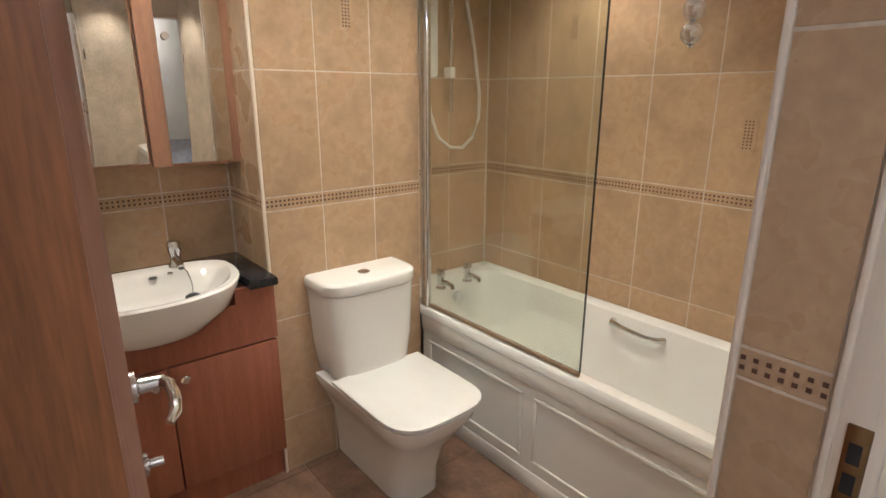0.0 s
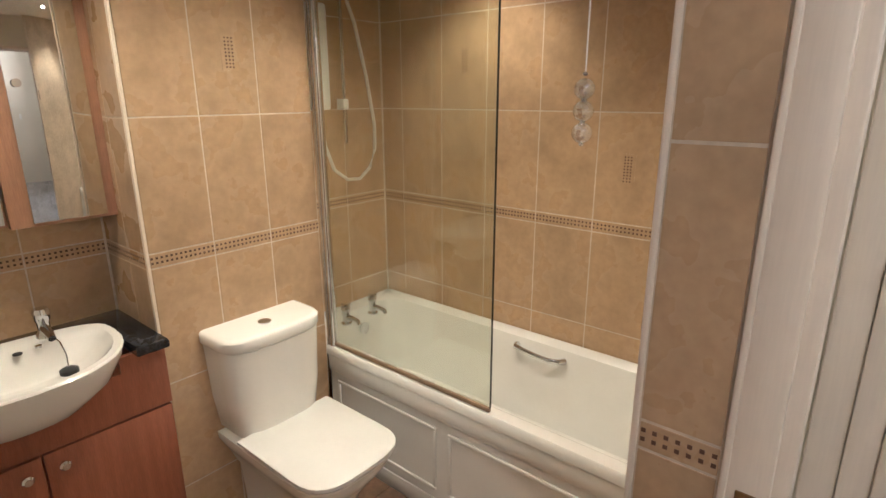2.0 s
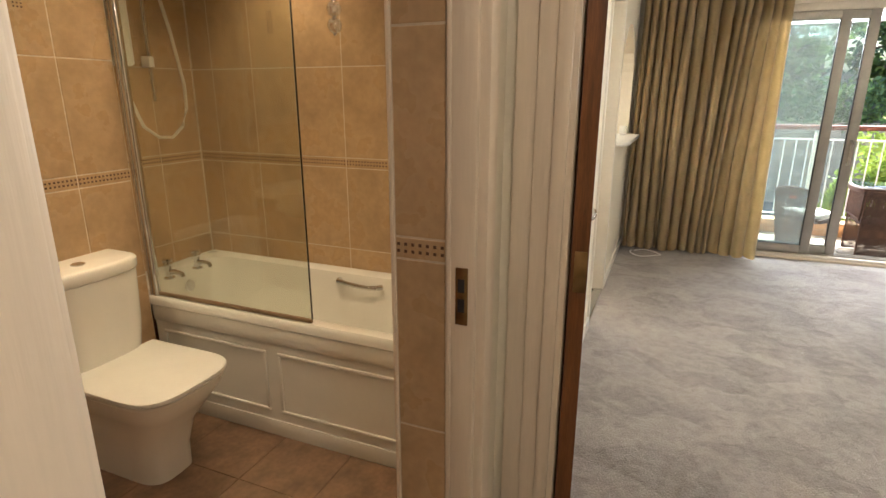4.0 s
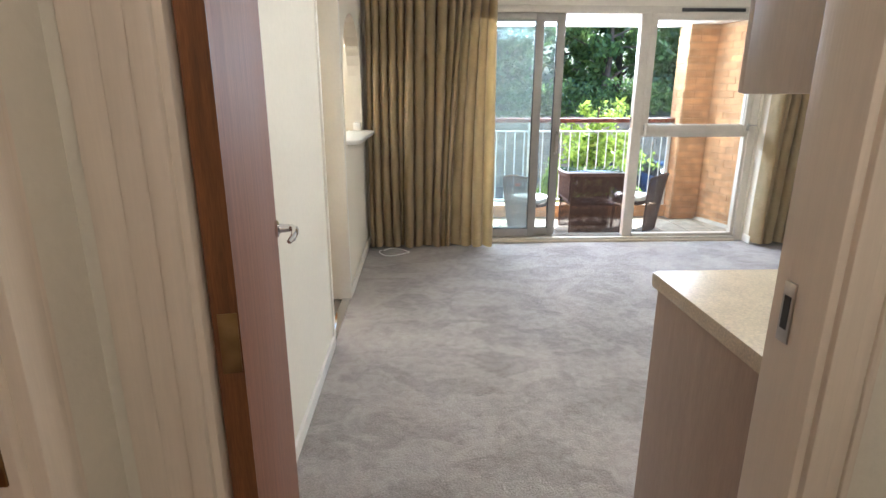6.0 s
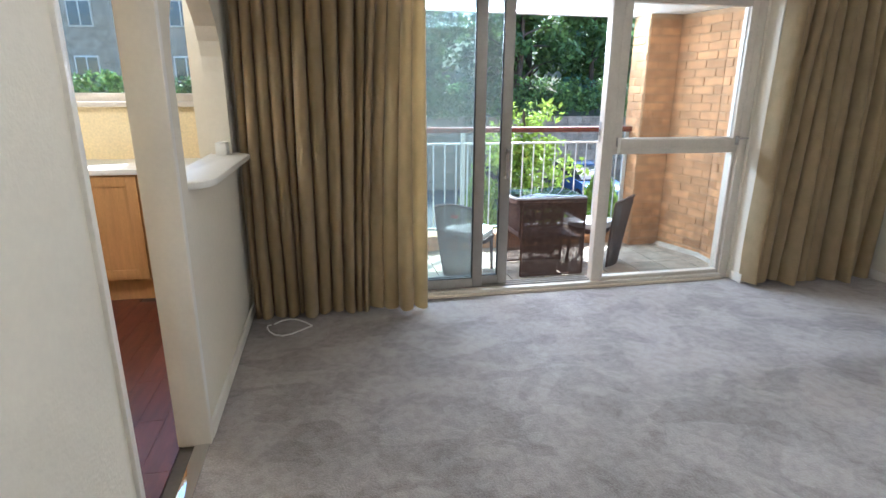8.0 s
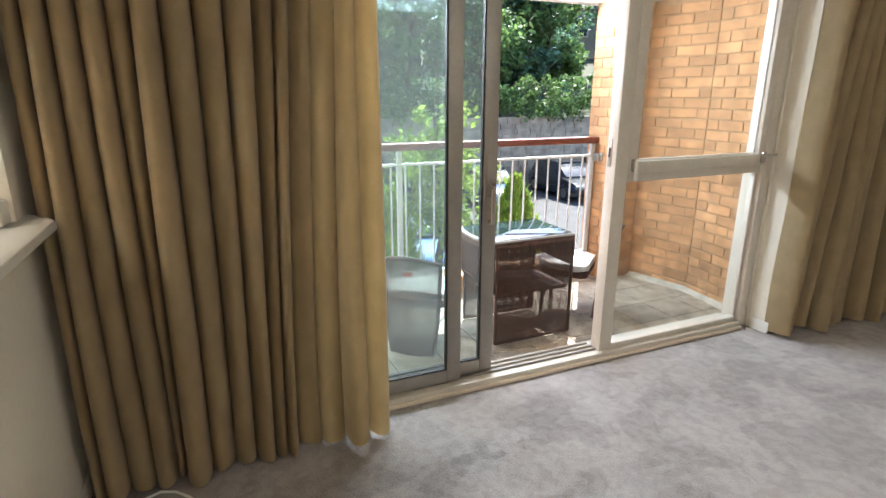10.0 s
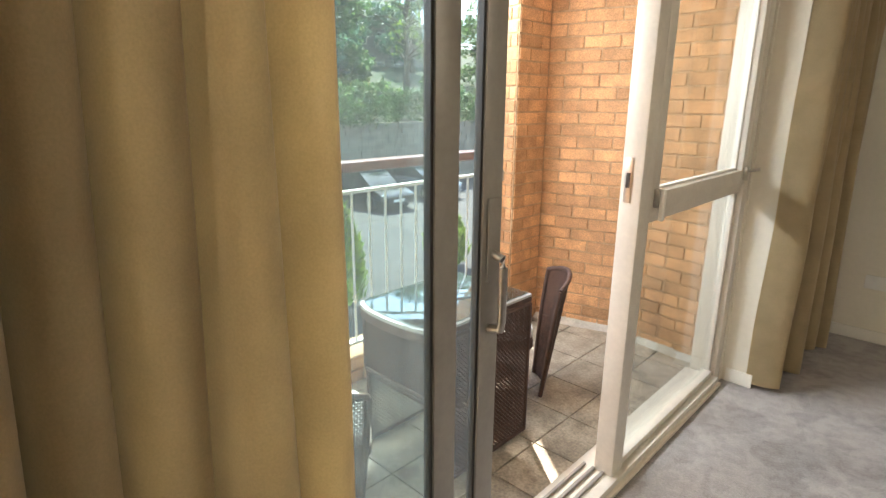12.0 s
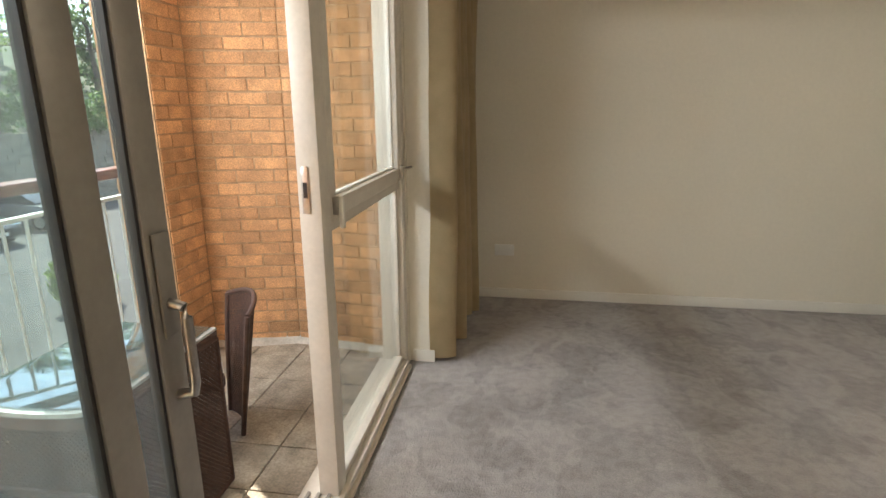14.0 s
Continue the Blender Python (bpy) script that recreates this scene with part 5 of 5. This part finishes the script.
def cone_bush(x, y, top, rad):
    """Clipped conifer: upright sprays on a pointed body."""
    t = thing("conifer", "bright yellow-green pointed conifer bush in car park border", "bush", (x, y, GZ), "conifer bushes")
    h = top - GZ
    part("trunk", tube(bmesh.new(), [(x, y, GZ - 0.05), (x, y, GZ + h * 0.9)], [0.07, 0.015], 8), BARK, t)
    r = np.random.RandomState(int(x * 10))
    verts, faces = [], []
    for i in range(5200):
        v = r.uniform(0.02, 1.0) ** 0.9
        prof = rad * math.sin(min(1, (1 - v) * 1.25 + 0.02) * math.pi / 2) ** 0.85 * (0.75 + 0.25 * min(1, v * 4))
        a = r.uniform(0, math.tau)
        q = prof * r.uniform(0.78, 1.04) * (1 + 0.10 * math.sin(a * 5 + v * 9))
        p = np.array((x + q * math.cos(a), y + q * math.sin(a), GZ + 0.05 + v * h * 0.96))
        out = np.array((math.cos(a) * 0.35, math.sin(a) * 0.35, 1.0)) + r.normal(size=3) * 0.2
        side = np.array((-math.sin(a), math.cos(a), 0.0)) + r.normal(size=3) * 0.4
        L, W = 0.10 * r.uniform(0.6, 1.3), 0.022
        k = len(verts)
        verts += [tuple(p - side * W), tuple(p + side * W), tuple(p + side * W * 0.6 + out * L), tuple(p - side * W * 0.3 + out * L * 1.2)]
        faces.append((k, k + 1, k + 2, k + 3))
    me = bpy.data.meshes.new("foliage")
    me.from_pydata(verts, [], faces)
    me.materials.append(LEAFY)
    o = new("foliage", me)
    o.parent, o.matrix_parent_inverse = t, t.matrix_basis.inverted()


cone_bush(13.5, -6.7, -0.3, 0.62)
cone_bush(11.7, -3.2, -0.1, 0.58)
cone_bush(14.0, -10.5, -1.15, 0.55)


def car(label, x, y, rz, paint):
    """Hatchback: body shell, cabin, windows, wheels, lamps; local x along the car."""
    c = thing("car", label, "car", (0, 0, 0), "parked cars")

    def section(px, w0, w1, z0, z1, z2):
        return [(px, -w0, z0), (px, -w1, z1), (px, -w1 * 0.93, z2), (px, w1 * 0.93, z2), (px, w1, z1), (px, w0, z0)]
    part("body", loft(bmesh.new(), [section(-2.05, 0.70, 0.74, 0.35, 0.55, 0.72), section(-1.95, 0.80, 0.84, 0.25, 0.62, 0.84), section(-1.2, 0.84, 0.88, 0.2, 0.66, 0.93), section(0.6, 0.84, 0.88, 0.2, 0.66, 0.93), section(1.3, 0.83, 0.86, 0.2, 0.62, 0.84), section(1.9, 0.76, 0.80, 0.24, 0.55, 0.70), section(2.05, 0.62, 0.66, 0.32, 0.48, 0.60)]), paint, c, smooth=50)
    cab = part("cabin", loft(bmesh.new(), [section(-1.92, 0.70, 0.70, 0.84, 0.9, 0.95), section(-1.55, 0.76, 0.70, 0.9, 1.15, 1.36), section(-0.6, 0.78, 0.70, 0.92, 1.2, 1.46), section(0.2, 0.78, 0.70, 0.92, 1.18, 1.42), section(1.05, 0.76, 0.72, 0.84, 0.88, 0.93)]), DARKGLASS, c, "dark car windows", smooth=50)
    part("roof", loft(bmesh.new(), [section(-1.6, 0.58, 0.62, 1.335, 1.355, 1.375), section(-0.6, 0.62, 0.66, 1.43, 1.455, 1.475), section(0.25, 0.60, 0.64, 1.38, 1.405, 1.43)]), paint, cab, smooth=50)
    for sx in (-1.3, 1.25):
        for sy in (-0.80, 0.80):
            w = part("wheel", loft(bmesh.new(), [[(sx + q * math.cos(t * math.tau / 20), sy + d, 0.31 + q * math.sin(t * math.tau / 20)) for t in range(20)] for q, d in ((0.24, -0.10), (0.31, -0.08), (0.31, 0.08), (0.24, 0.10))]), TYRE, c)
            part("rim", loft(bmesh.new(), [[(sx + q * math.cos(t * math.tau / 14), sy + d, 0.31 + q * math.sin(t * math.tau / 14)) for t in range(14)] for q, d in ((0.20, -0.105), (0.21, 0.0), (0.20, 0.105))]), STEEL, w)
    for sy in (-0.62, 0.62):
        part("headlight", boxes((1.86, 1.99, sy - 0.14, sy + 0.14, 0.60, 0.70), bevel=0.02), CHROME, c)
        part("tail_light", boxes((-2.04, -1.97, sy - 0.10, sy + 0.10, 0.62, 0.82), bevel=0.02), MATS["tag_red"], c)
    part("number_plate", boxes((2.03, 2.06, -0.26, 0.26, 0.38, 0.49)), WHITEPL, c)
    part("grille", boxes((1.99, 2.04, -0.40, 0.40, 0.50, 0.57), bevel=0.008), BLACK, c)
    c.matrix_basis = pose(x, y, GZ, 0, 0, rz)
    return c


car("dark blue-black hatchback parked below the stone wall", 22.3, -14.6, 175, CARDARK)
car("silver car parked below the stone wall", 22.6, -17.6, 185, CARSILVER)
car("mid blue car parked below the stone wall", 22.2, -10.6, 180, CARBLUE)
car("dark car parked below the stone wall", 22.4, -7.6, 182, CARDARK)
car("light blue car parked near the balcony", 15.6, -5.6, 160, CARBLUE)


def house(label, x, y, z, w, d, h, rz, mat):
    b = thing("house", label, "house", (0, 0, 0))
    part("wall", boxes((-d / 2, d / 2, -w / 2, w / 2, 0, h)), mat, b)
    bm = bmesh.new()
    loft(bm, [[(-d / 2 - 0.4, s, h), (d / 2 + 0.4, s, h), (0, s, h + d * 0.38)] for s in (-w / 2 - 0.3, w / 2 + 0.3)])
    part("roof", bm, SLATE, b)
    for fz in (0.9, 3.6):
        k = -w / 2 + 1.2
        while k < w / 2 - 1:
            wi = part("window", boxes((-d / 2 - 0.05, -d / 2 + 0.02, k, k + 1.3, fz, fz + 1.3), bevel=0.02), UPVC, b)
            for q in (0.08, 0.69):
                part("pane", boxes((-d / 2 - 0.06, -d / 2 - 0.045, k + q, k + q + 0.53, fz + 0.08, fz + 1.22)), DARKGLASS, wi)
            k += 2.6
    b.matrix_basis = pose(x, y, z, 0, 0, rz)


house("brown brick house among trees on the hill", 52, -36, 3.0, 14, 8, 6, 10, material("house_render", (0.30, 0.26, 0.22), 0.9, vary=0.1))
house("pale stone house seen from the kitchen window", 38, 10.0, 1.0, 12, 7, 6, -12, STONE)
fence = thing("fence", "low weathered wooden fence on the bank", "fence", (30, -22, 1.2))
for k in range(24):
    part("board", boxes((29.6, 29.64, -28 + k * 0.5, -27.56 + k * 0.5, 1.0, 2.0), bevel=0.01), BARK, fence)
